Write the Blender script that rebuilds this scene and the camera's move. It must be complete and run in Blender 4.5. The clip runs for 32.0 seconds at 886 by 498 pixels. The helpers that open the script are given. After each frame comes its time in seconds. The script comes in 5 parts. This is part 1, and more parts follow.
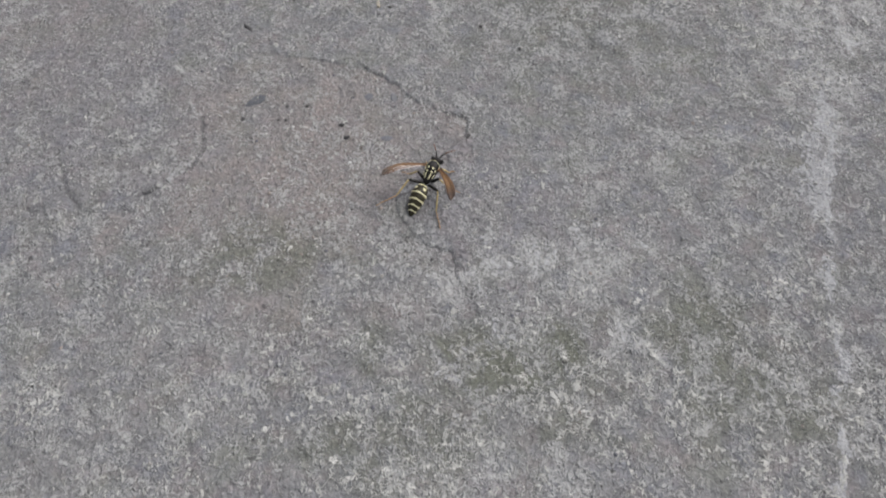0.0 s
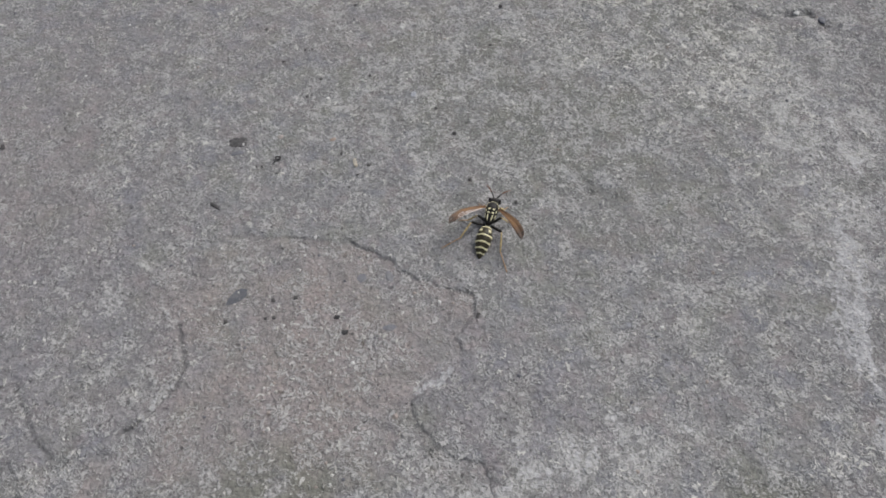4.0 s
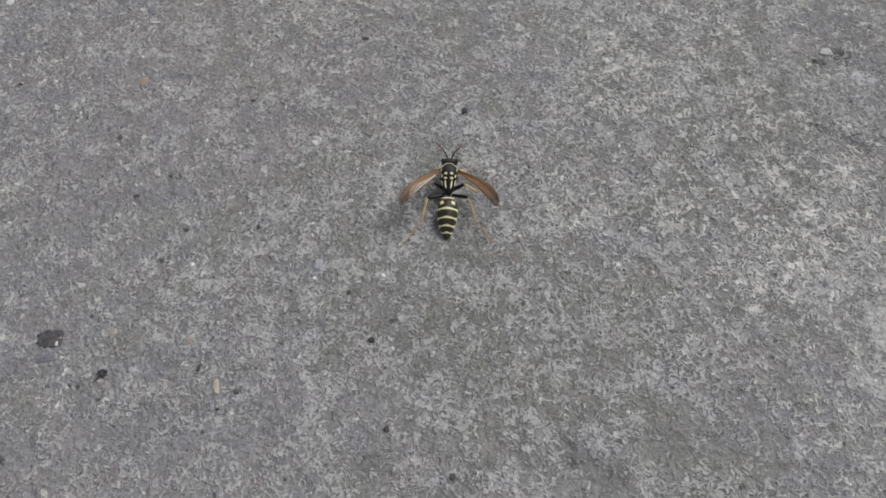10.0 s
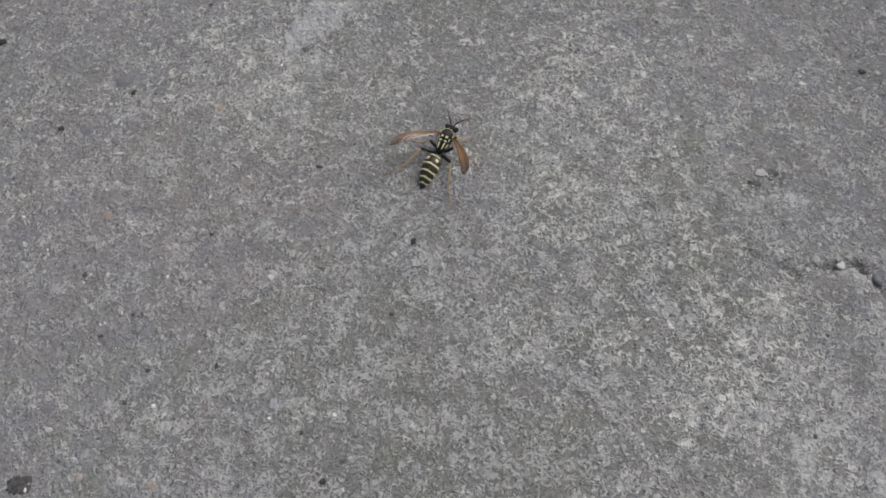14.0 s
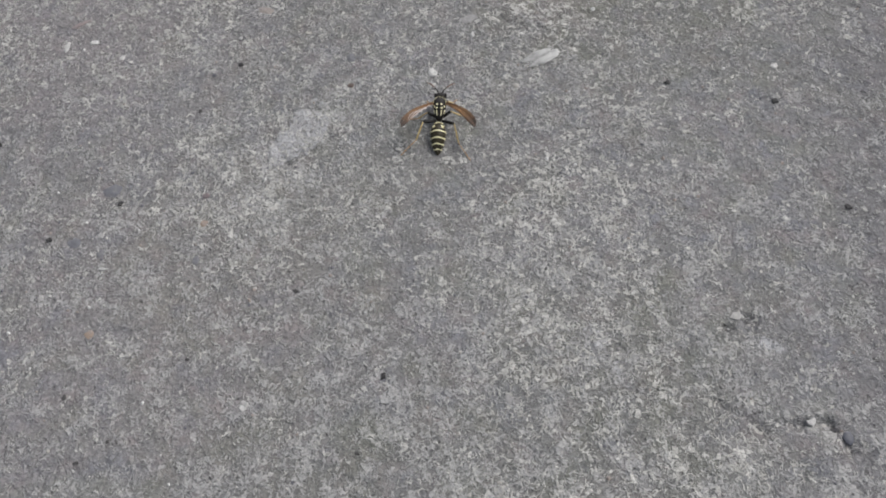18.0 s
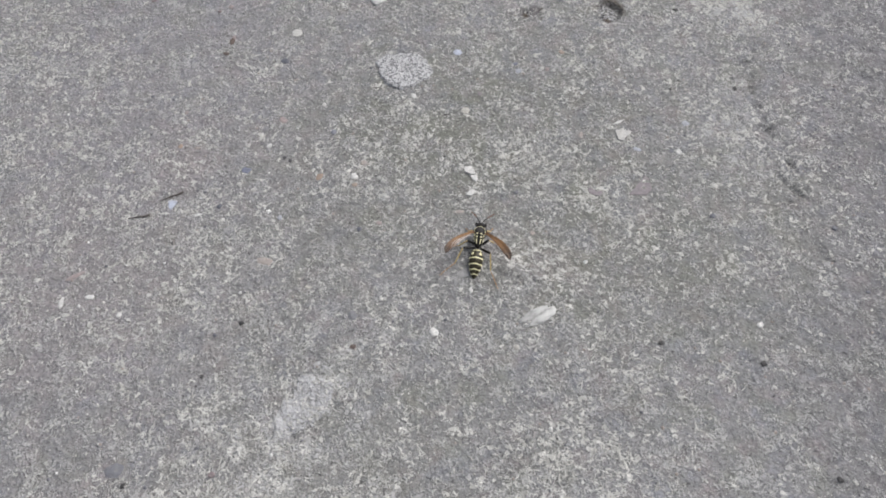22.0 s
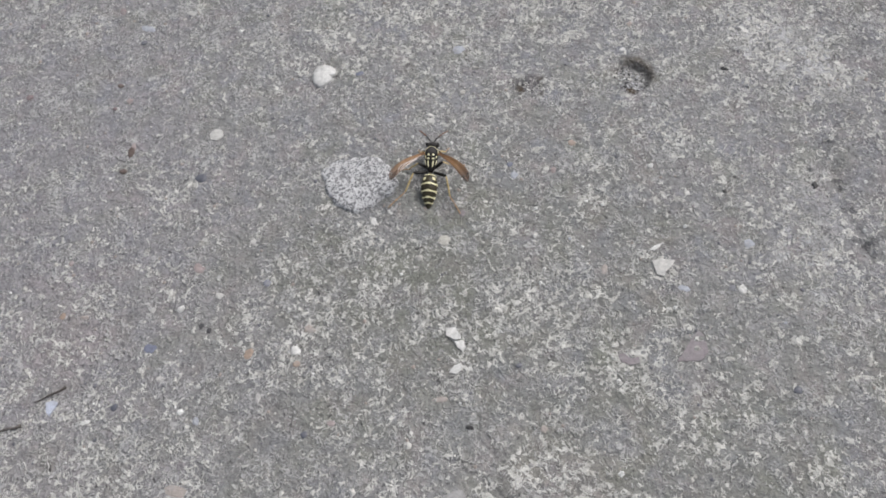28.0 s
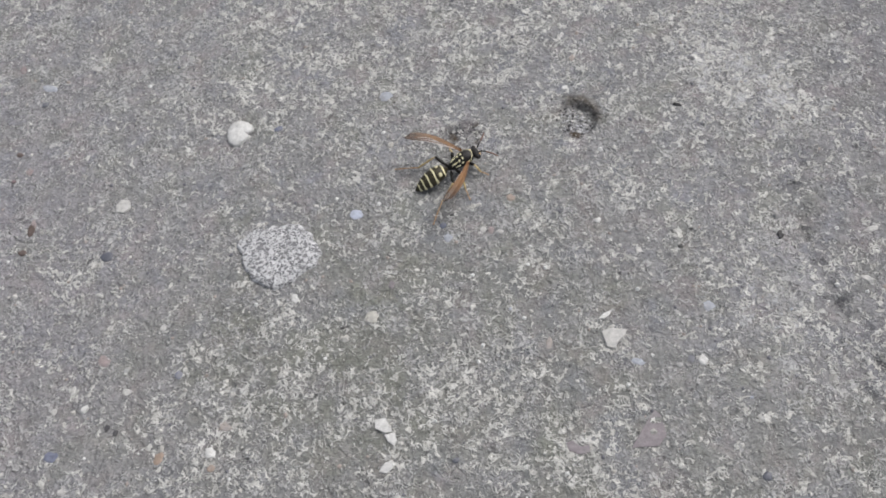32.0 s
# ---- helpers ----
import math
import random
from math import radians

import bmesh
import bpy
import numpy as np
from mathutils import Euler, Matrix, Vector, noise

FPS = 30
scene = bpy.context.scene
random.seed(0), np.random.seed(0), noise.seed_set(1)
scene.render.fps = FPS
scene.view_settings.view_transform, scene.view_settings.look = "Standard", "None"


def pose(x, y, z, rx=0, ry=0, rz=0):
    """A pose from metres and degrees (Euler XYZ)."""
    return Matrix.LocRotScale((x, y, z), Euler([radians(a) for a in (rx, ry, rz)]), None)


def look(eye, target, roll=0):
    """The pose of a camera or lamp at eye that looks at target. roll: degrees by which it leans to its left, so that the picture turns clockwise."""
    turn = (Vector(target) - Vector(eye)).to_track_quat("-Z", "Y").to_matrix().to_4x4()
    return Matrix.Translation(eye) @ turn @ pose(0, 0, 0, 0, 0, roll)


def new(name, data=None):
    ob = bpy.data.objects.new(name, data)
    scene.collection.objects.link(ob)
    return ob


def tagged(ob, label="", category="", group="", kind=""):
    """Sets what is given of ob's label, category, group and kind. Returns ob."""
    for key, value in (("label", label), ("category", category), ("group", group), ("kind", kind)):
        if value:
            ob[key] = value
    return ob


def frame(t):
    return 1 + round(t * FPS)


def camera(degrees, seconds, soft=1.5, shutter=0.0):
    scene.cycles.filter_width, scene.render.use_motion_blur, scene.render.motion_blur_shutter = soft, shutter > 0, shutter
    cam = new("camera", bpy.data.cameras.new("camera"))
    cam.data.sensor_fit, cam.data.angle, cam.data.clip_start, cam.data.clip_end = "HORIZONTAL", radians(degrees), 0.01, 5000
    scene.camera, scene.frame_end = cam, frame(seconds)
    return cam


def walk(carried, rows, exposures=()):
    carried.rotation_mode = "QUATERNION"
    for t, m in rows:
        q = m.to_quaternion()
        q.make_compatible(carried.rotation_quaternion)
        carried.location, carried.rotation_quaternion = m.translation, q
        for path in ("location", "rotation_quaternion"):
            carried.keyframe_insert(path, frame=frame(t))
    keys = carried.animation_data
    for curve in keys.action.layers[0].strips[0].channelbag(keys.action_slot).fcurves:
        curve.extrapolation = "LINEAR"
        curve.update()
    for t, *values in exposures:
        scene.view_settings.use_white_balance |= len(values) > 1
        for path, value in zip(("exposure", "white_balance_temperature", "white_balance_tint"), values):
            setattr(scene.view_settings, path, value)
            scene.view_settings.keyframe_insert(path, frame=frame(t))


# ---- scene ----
# camera and its walk
cam = camera(60.0, 32.0, soft=1.7, shutter=0.35)
walk(cam, [
    (0.0, pose(0.01047, -0.10668, 0.14040, 31.34, 1.26, 1.66)),
    (0.5, pose(0.00888, -0.09958, 0.14378, 32.12, 1.17, 1.37)),
    (1.0, pose(0.00666, -0.09257, 0.13693, 31.42, 1.26, 0.65)),
    (1.5, pose(0.00740, -0.08132, 0.13358, 31.55, 1.48, -0.03)),
    (2.0, pose(0.00982, -0.07208, 0.12702, 30.80, 1.76, -1.11)),
    (2.5, pose(0.00600, -0.06873, 0.13406, 30.84, 1.79, -1.02)),
    (3.0, pose(0.01141, -0.06491, 0.14418, 31.96, 1.26, -3.01)),
    (3.5, pose(0.00722, -0.06606, 0.14589, 32.45, 0.61, -4.64)),
    (4.0, pose(-0.00269, -0.06519, 0.14739, 32.22, 1.09, -5.99)),
    (4.5, pose(0.00544, -0.05842, 0.14905, 31.11, 0.38, -7.85)),
    (6.5, pose(0.02787, -0.02659, 0.13348, 28.87, 1.69, -1.93)),
    (7.0, pose(0.03100, -0.02568, 0.13256, 28.48, 2.42, -1.53)),
    (7.5, pose(0.02403, -0.02218, 0.12311, 28.19, 1.99, -1.51)),
    (8.0, pose(0.01936, -0.00530, 0.12087, 27.91, 1.83, -1.84)),
    (8.5, pose(0.02479, 0.00659, 0.11954, 26.81, 2.23, -2.74)),
    (9.0, pose(0.02668, 0.00874, 0.12233, 26.48, 2.13, -2.92)),
    (9.5, pose(0.02626, 0.01217, 0.12182, 26.51, 2.06, -2.84)),
    (10.0, pose(0.02388, 0.01733, 0.11956, 26.53, 1.83, -3.02)),
    (10.5, pose(0.02382, 0.02214, 0.11976, 26.03, 1.99, -3.22)),
    (11.0, pose(0.02660, 0.02778, 0.12406, 26.24, 2.37, -3.42)),
    (11.5, pose(0.02686, 0.02961, 0.12601, 25.99, 2.57, -3.58)),
    (12.0, pose(0.02848, 0.02905, 0.12484, 26.18, 2.77, -3.80)),
    (12.5, pose(0.02912, 0.03226, 0.12804, 25.91, 2.91, -3.99)),
    (13.0, pose(0.03178, 0.03236, 0.12589, 25.83, 2.98, -3.99)),
    (13.5, pose(0.03704, 0.03718, 0.13360, 25.94, 3.23, -4.47)),
    (14.0, pose(0.03633, 0.03686, 0.13632, 26.13, 2.75, -4.13)),
    (14.5, pose(0.03571, 0.03747, 0.13760, 25.90, 2.92, -4.31)),
    (15.0, pose(0.03757, 0.04182, 0.14195, 26.86, 3.31, -4.80)),
    (15.5, pose(0.03949, 0.04506, 0.14207, 27.31, 3.45, -5.20)),
    (17.5, pose(0.03989, 0.06180, 0.14607, 25.92, 3.93, -2.70)),
    (18.0, pose(0.05053, 0.06338, 0.14931, 25.09, 4.18, -1.71)),
    (18.5, pose(0.04644, 0.07159, 0.15266, 26.31, 4.68, -2.20)),
    (19.0, pose(0.04161, 0.07452, 0.15183, 26.47, 4.17, -1.67)),
    (19.5, pose(0.04970, 0.07954, 0.16330, 27.31, 3.02, -3.77)),
    (20.0, pose(0.03878, 0.07899, 0.17357, 27.65, 2.60, -4.74)),
    (20.5, pose(0.03829, 0.08417, 0.17570, 27.78, 1.05, -6.89)),
    (21.0, pose(0.03507, 0.09459, 0.17453, 27.47, 0.60, -8.89)),
    (21.5, pose(0.04056, 0.09659, 0.16879, 26.81, 1.14, -8.32)),
    (22.0, pose(0.04117, 0.10874, 0.17592, 28.44, 1.26, -4.41)),
    (22.5, pose(0.03506, 0.10996, 0.16554, 27.32, 1.64, -4.85)),
    (23.0, pose(0.04190, 0.12454, 0.15843, 26.37, 2.39, -5.03)),
    (23.5, pose(0.04487, 0.13175, 0.14989, 25.63, 2.66, -5.38)),
    (24.0, pose(0.04995, 0.14284, 0.14693, 25.11, 3.23, -5.82)),
    (24.5, pose(0.04954, 0.14860, 0.14503, 24.81, 3.13, -6.10)),
    (25.0, pose(0.05323, 0.15319, 0.14702, 25.07, 3.20, -6.70)),
    (25.5, pose(0.05398, 0.15713, 0.14482, 24.91, 3.16, -6.77)),
    (26.0, pose(0.05541, 0.16256, 0.14573, 24.98, 3.36, -6.81)),
    (26.5, pose(0.05460, 0.16560, 0.14630, 25.56, 3.35, -6.77)),
    (28.5, pose(0.05742, 0.18315, 0.14576, 24.60, 4.42, -7.14)),
    (29.0, pose(0.05793, 0.18823, 0.14318, 24.56, 4.55, -7.47)),
    (29.5, pose(0.05610, 0.19490, 0.14404, 24.47, 4.91, -7.78)),
    (30.0, pose(0.06095, 0.19788, 0.13929, 24.21, 5.23, -8.38)),
    (30.5, pose(0.06423, 0.19899, 0.13907, 23.67, 5.50, -8.88)),
    (31.0, pose(0.07083, 0.19708, 0.13839, 23.72, 5.58, -9.42)),
    (31.5, pose(0.07024, 0.19688, 0.13944, 23.96, 5.32, -9.53)),
    (32.0, pose(0.07346, 0.19770, 0.13707, 23.81, 5.66, -9.60)),
], exposures=[(0.0, 0.21, 6500, 10), (4.0, 0.19, 6500, 10), (9.0, 0.1, 6500, 10), (15.0, 0.02, 6500, 10), (18.0, 0.14, 6500, 10), (20.0, 0.14, 6500, 10), (20.8, 0.42, 6500, 10), (22.0, 0.47, 6500, 10), (24.0, 0.45, 6500, 10), (26.0, 0.43, 6500, 10), (32.0, 0.42, 6500, 10)])

# world and light: a bright overcast sky
world = bpy.data.worlds.new("world")
scene.world = world
world.use_nodes = True
sky = world.node_tree.nodes.new("ShaderNodeTexSky")
sky.sky_type = "NISHITA"
sky.sun_disc = False
sky.sun_elevation = radians(56)
sky.sun_rotation = radians(58)
sky.dust_density = 4.0
sky.air_density = 1.0
sky.ozone_density = 1.0
back = world.node_tree.nodes["Background"]
back.inputs["Strength"].default_value = 0.10
haze = world.node_tree.nodes.new("ShaderNodeHueSaturation")
haze.inputs["Saturation"].default_value = 0.5
world.node_tree.links.new(sky.outputs["Color"], haze.inputs["Color"])
world.node_tree.links.new(haze.outputs["Color"], back.inputs["Color"])

sun_data = bpy.data.lights.new("sun", "SUN")
sun_data.energy = 1.7
sun_data.angle = radians(32)
sun_data.color = (1.0, 0.98, 0.97)
sun = new("sun", sun_data)
sun.matrix_basis = look((0.52, 0.32, 0.9), (0, 0, 0))

MM = 0.001


# ---- materials ----
def shader(name):
    m = bpy.data.materials.new(name)
    m.use_nodes = True
    tree = m.node_tree
    return m, tree, tree.nodes["Principled BSDF"]


def put(tree, socket, value):
    if isinstance(value, bpy.types.NodeSocket):
        tree.links.new(value, socket)
    elif value is not None:
        socket.default_value = value


def noise_of(tree, where, millimetres, detail=3.0, rough=0.55, warp=0.0):
    n = tree.nodes.new("ShaderNodeTexNoise")
    put(tree, n.inputs["Vector"], where)
    n.inputs["Scale"].default_value = 1000.0 / millimetres
    n.inputs["Detail"].default_value = detail
    n.inputs["Roughness"].default_value = rough
    n.inputs["Distortion"].default_value = warp
    return n.outputs["Fac"]


def calc(tree, op, a, b=None, c=None):
    n = tree.nodes.new("ShaderNodeMath")
    n.operation = op
    for k, v in enumerate((a, b, c)):
        put(tree, n.inputs[k], v)
    return n.outputs[0]


def span(tree, value, low, high, to_low=0.0, to_high=1.0, smooth=False):
    n = tree.nodes.new("ShaderNodeMapRange")
    if smooth:
        n.interpolation_type = "SMOOTHSTEP"
    put(tree, n.inputs["Value"], value)
    put(tree, n.inputs["From Min"], low)
    put(tree, n.inputs["From Max"], high)
    put(tree, n.inputs["To Min"], to_low)
    put(tree, n.inputs["To Max"], to_high)
    return n.outputs[0]


def blend(tree, fac, a, b, how="MIX"):
    n = tree.nodes.new("ShaderNodeMix")
    n.data_type = "RGBA"
    n.blend_type = how
    put(tree, n.inputs[0], fac)
    for k, v in ((6, a), (7, b)):
        put(tree, n.inputs[k], (*v, 1.0) if isinstance(v, tuple) and len(v) == 3 else v)
    return n.outputs[2]


def cells(tree, where, millimetres, warp):
    """Irregular grains: a random tone for each, and the distance from its middle."""
    n = tree.nodes.new("ShaderNodeTexNoise")
    put(tree, n.inputs["Vector"], where)
    n.inputs["Scale"].default_value = 1000.0 / (millimetres * 0.9)
    n.inputs["Detail"].default_value = 1.0
    move = tree.nodes.new("ShaderNodeVectorMath")
    move.operation = "MULTIPLY_ADD"
    put(tree, move.inputs[0], n.outputs["Color"])
    move.inputs[1].default_value = (warp * MM, warp * MM, 0)
    put(tree, move.inputs[2], where)
    v = tree.nodes.new("ShaderNodeTexVoronoi")
    v.voronoi_dimensions = "2D"
    put(tree, v.inputs["Vector"], move.outputs[0])
    v.inputs["Scale"].default_value = 1000.0 / millimetres
    split = tree.nodes.new("ShaderNodeSeparateColor")
    put(tree, split.inputs[0], v.outputs["Color"])
    return split.outputs[0], v.outputs["Distance"]


def bumped(tree, bsdf, height, millimetres, strength=1.0):
    n = tree.nodes.new("ShaderNodeBump")
    n.inputs["Strength"].default_value = strength
    n.inputs["Distance"].default_value = millimetres * MM
    put(tree, n.inputs["Height"], height)
    tree.links.new(n.outputs["Normal"], bsdf.inputs["Normal"])


def place_of(tree):
    return tree.nodes.new("ShaderNodeNewGeometry").outputs["Position"]


def own_place(tree):
    return tree.nodes.new("ShaderNodeTexCoord").outputs["Object"]


def layer(tree, name):
    n = tree.nodes.new("ShaderNodeAttribute")
    n.attribute_name = name
    return n.outputs["Fac"]


def concrete():
    m, tree, bsdf = shader("weathered_concrete")
    where = place_of(tree)
    broad = noise_of(tree, where, 26, 4)
    mid = noise_of(tree, where, 5.5, 5, 0.62)
    lumps = noise_of(tree, where, 2.4, 3, 0.6, 0.8)
    grain = noise_of(tree, where, 0.95, 2, 0.65, 0.4)
    sand = noise_of(tree, where, 0.5, 2, 0.65)
    patch = noise_of(tree, where, 6.5, 4, 0.62, 0.6)
    clump = noise_of(tree, where, 8.5, 3, 0.6, 0.5)
    # cement paste, weather tints; cool and dark also hold painted lens tint and shade
    colour = blend(tree, span(tree, mid, 0.3, 0.7), (0.172, 0.171, 0.175), (0.262, 0.261, 0.2655))
    colour = blend(tree, span(tree, broad, 0.3, 0.7, 0, 0.35), colour, (0.205, 0.200, 0.197))
    for size, shift, tint in ((8.0, 0.0, (0.196, 0.205, 0.240)), (7.0, 0.31, (0.262, 0.226, 0.226)), (10.0, 0.17, (0.205, 0.212, 0.178))):
        drift = tree.nodes.new("ShaderNodeVectorMath")
        put(tree, drift.inputs[0], where)
        drift.inputs[1].default_value = (shift, -shift, 0)
        colour = blend(tree, span(tree, noise_of(tree, drift.outputs[0], size, 3, 0.6), 0.5, 0.68, 0, 0.5), colour, tint)
    colour = blend(tree, calc(tree, "MULTIPLY", layer(tree, "warm"), span(tree, mid, 0.25, 0.6, 0.25, 0.85)), colour, (0.280, 0.243, 0.229))
    colour = blend(tree, calc(tree, "MULTIPLY", layer(tree, "olive"), span(tree, patch, 0.62, 0.42, 0.3, 1.0)), colour, (0.150, 0.155, 0.126))
    colour = blend(tree, calc(tree, "MULTIPLY", layer(tree, "cool"), span(tree, mid, 0.3, 0.7, 0.3, 0.7)), colour, (0.221, 0.210, 0.226))
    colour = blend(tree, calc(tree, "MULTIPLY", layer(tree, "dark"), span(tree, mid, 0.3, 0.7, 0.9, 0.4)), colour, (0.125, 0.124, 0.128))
    colour = blend(tree, calc(tree, "MULTIPLY", layer(tree, "pale"), span(tree, patch, 0.40, 0.56, 0.05, 0.5)), colour, (0.40, 0.398, 0.388))
    # grain of the worn surface, and single sand grains with tones of their own
    colour = blend(tree, 1.0, colour, blend(tree, span(tree, lumps, 0.3, 0.7), (0.93, 0.93, 0.93), (1.07, 1.07, 1.07)), "MULTIPLY")
    colour = blend(tree, 1.0, colour, blend(tree, span(tree, grain, 0.36, 0.64), (0.84, 0.84, 0.845), (1.15, 1.15, 1.145)), "MULTIPLY")
    colour = blend(tree, 1.0, colour, blend(tree, span(tree, sand, 0.3, 0.7), (0.86, 0.86, 0.86), (1.15, 1.15, 1.145)), "MULTIPLY")
    tone, apart = cells(tree, where, 1.15, 2.0)
    body = span(tree, apart, 0.7, 0.25, 0, 1, True)
    grains = calc(tree, "MULTIPLY", body, span(tree, tone, 0, 1, -1, 1))
    colour = blend(tree, 1.0, colour, blend(tree, span(tree, grains, -1, 1), (0.83, 0.83, 0.83), (1.16, 1.16, 1.155)), "MULTIPLY")
    # thin wandering strokes: what is left of the light skin of the cement
    ways = [calc(tree, "ABSOLUTE", calc(tree, "SUBTRACT", noise_of(tree, where, size, 1.0, 0.5, 0.7), 0.5)) for size in (2.1, 1.5)]
    stroke = calc(tree, "MAXIMUM", span(tree, ways[0], 0.055, 0.028, 0, 1, True), span(tree, ways[1], 0.055, 0.03, 0, 1, True))
    film = noise_of(tree, where, 1.5, 2.4, 0.62, 1.0)
    thick = calc(tree, "ADD", calc(tree, "MULTIPLY", layer(tree, "bloom"), 0.10), span(tree, patch, 0.38, 0.62, -0.115, 0.085, True))
    thick = calc(tree, "ADD", thick, calc(tree, "MULTIPLY", layer(tree, "pale"), 0.12))
    rim = calc(tree, "SUBTRACT", 0.515, thick)
    light = calc(tree, "MULTIPLY", stroke, span(tree, film, rim, calc(tree, "ADD", rim, 0.06), 0, 1, True))
    light = calc(tree, "MAXIMUM", light, span(tree, film, calc(tree, "ADD", rim, 0.19), calc(tree, "ADD", rim, 0.24), 0, 1, True))
    colour = blend(tree, calc(tree, "MULTIPLY", light, 0.6), colour, blend(tree, span(tree, sand, 0.3, 0.7), (0.34, 0.339, 0.330), (0.53, 0.528, 0.512)))
    # chalky lime film with ragged edges
    chalk = calc(tree, "ADD", layer(tree, "lime"), span(tree, calc(tree, "ADD", calc(tree, "MULTIPLY", film, 0.6), calc(tree, "MULTIPLY", patch, 0.4)), 0.35, 0.65, -0.5, 0.5))
    colour = blend(tree, span(tree, chalk, 0.42, 0.85, 0, 0.85, True), colour, blend(tree, span(tree, grain, 0.3, 0.7), (0.34, 0.34, 0.345), (0.50, 0.50, 0.51)))
    # crusts of pale lime crystals, in loose clumps
    worm = noise_of(tree, where, 1.7, 2.0, 0.6, 0.8)
    dense = calc(tree, "ADD", calc(tree, "MULTIPLY", layer(tree, "speck"), 0.16), span(tree, clump, 0.32, 0.68, -0.105, 0.095))
    edge = calc(tree, "SUBTRACT", 0.625, dense)
    crystal = calc(tree, "MULTIPLY", stroke, span(tree, worm, edge, calc(tree, "ADD", edge, 0.05), 0, 1, True))
    crystal = calc(tree, "MAXIMUM", crystal, span(tree, worm, calc(tree, "ADD", edge, 0.155), calc(tree, "ADD", edge, 0.195), 0, 1, True))
    colour = blend(tree, calc(tree, "MULTIPLY", crystal, 0.82), colour, blend(tree, span(tree, tone, 0.1, 0.9), (0.40, 0.394, 0.366), (0.60, 0.592, 0.56)))
    # dark dirt, with painted rim shade of the round hole, and scattered pores
    grime_and_shade = calc(tree, "MULTIPLY", layer(tree, "grime_and_shade"), span(tree, grain, 0.35, 0.6, 1.0, 0.55))
    colour = blend(tree, grime_and_shade, colour, (0.066, 0.050, 0.034))
    pore = calc(tree, "MULTIPLY", span(tree, noise_of(tree, where, 1.3, 1, 0.5), 0.68, 0.73, 0, 1, True), span(tree, mid, 0.35, 0.6))
    colour = blend(tree, calc(tree, "MULTIPLY", pore, 0.7), colour, (0.06, 0.058, 0.057))
    put(tree, bsdf.inputs["Base Color"], colour)
    bsdf.inputs["Roughness"].default_value = 0.93
    bsdf.inputs["Specular IOR Level"].default_value = 0.25
    height = calc(tree, "ADD", calc(tree, "MULTIPLY", grain, 0.6), calc(tree, "MULTIPLY", crystal, 0.4))
    height = calc(tree, "ADD", height, calc(tree, "MULTIPLY", mid, 0.9))
    height = calc(tree, "ADD", height, calc(tree, "MULTIPLY", lumps, 1.5))
    height = calc(tree, "ADD", height, calc(tree, "ADD", calc(tree, "MULTIPLY", body, 0.14), calc(tree, "MULTIPLY", light, 0.5)))
    height = calc(tree, "SUBTRACT", height, calc(tree, "MULTIPLY", pore, 0.4))
    bumped(tree, bsdf, height, 0.69, 0.9)
    return m


TONES = {
    "white": (0.57, 0.565, 0.545), "cream": (0.42, 0.405, 0.365), "pale": (0.44, 0.43, 0.41), "grey": (0.17, 0.165, 0.165),
    "bluepale": (0.33, 0.35, 0.39), "milk": (0.42, 0.455, 0.55), "blue": (0.118, 0.132, 0.188), "greyblue": (0.138, 0.141, 0.158), "slate": (0.085, 0.09, 0.11),
    "black": (0.035, 0.034, 0.038), "pink": (0.27, 0.218, 0.212), "maroon": (0.185, 0.135, 0.14), "orange": (0.288, 0.222, 0.175), "mauve": (0.198, 0.17, 0.182), "dun": (0.30, 0.295, 0.29),
    "tan": (0.315, 0.275, 0.248), "brown": (0.092, 0.066, 0.056), "butter": (0.54, 0.475, 0.36), "steel": (0.088, 0.093, 0.105),
}


def stone(name, tone, shine=0.7):
    m, tree, bsdf = shader(name)
    where = place_of(tree)
    change = tree.nodes.new("ShaderNodeObjectInfo").outputs["Random"]
    spots = noise_of(tree, where, 0.8, 4, 0.65)
    dust = noise_of(tree, where, 2.2, 4, 0.6)
    low, high = tuple(c * 0.72 for c in tone), tuple(min(c * 1.2, 0.85) for c in tone)
    colour = blend(tree, span(tree, spots, 0.3, 0.7), low, high)
    colour = blend(tree, span(tree, change, 0, 1, 0.0, 0.25 if sum(tone) > 0.4 else 0.06), colour, (0.25, 0.245, 0.24))
    colour = blend(tree, span(tree, dust, 0.5, 0.68, 0, 0.55 if sum(tone) > 0.4 else 0.2), colour, (0.27, 0.262, 0.255))
    put(tree, bsdf.inputs["Base Color"], colour)
    bsdf.inputs["Roughness"].default_value = shine
    bumped(tree, bsdf, spots, 0.25, 0.6)
    return m


def plain(name, low, high, millimetres, rough=0.5, relief=0.05, gloss=0.5):
    m, tree, bsdf = shader(name)
    spots = noise_of(tree, own_place(tree), millimetres, 4, 0.6)
    put(tree, bsdf.inputs["Base Color"], blend(tree, span(tree, spots, 0.3, 0.7), low, high))
    bsdf.inputs["Roughness"].default_value = rough
    bsdf.inputs["Specular IOR Level"].default_value = gloss
    bumped(tree, bsdf, spots, relief, 0.6)
    return m


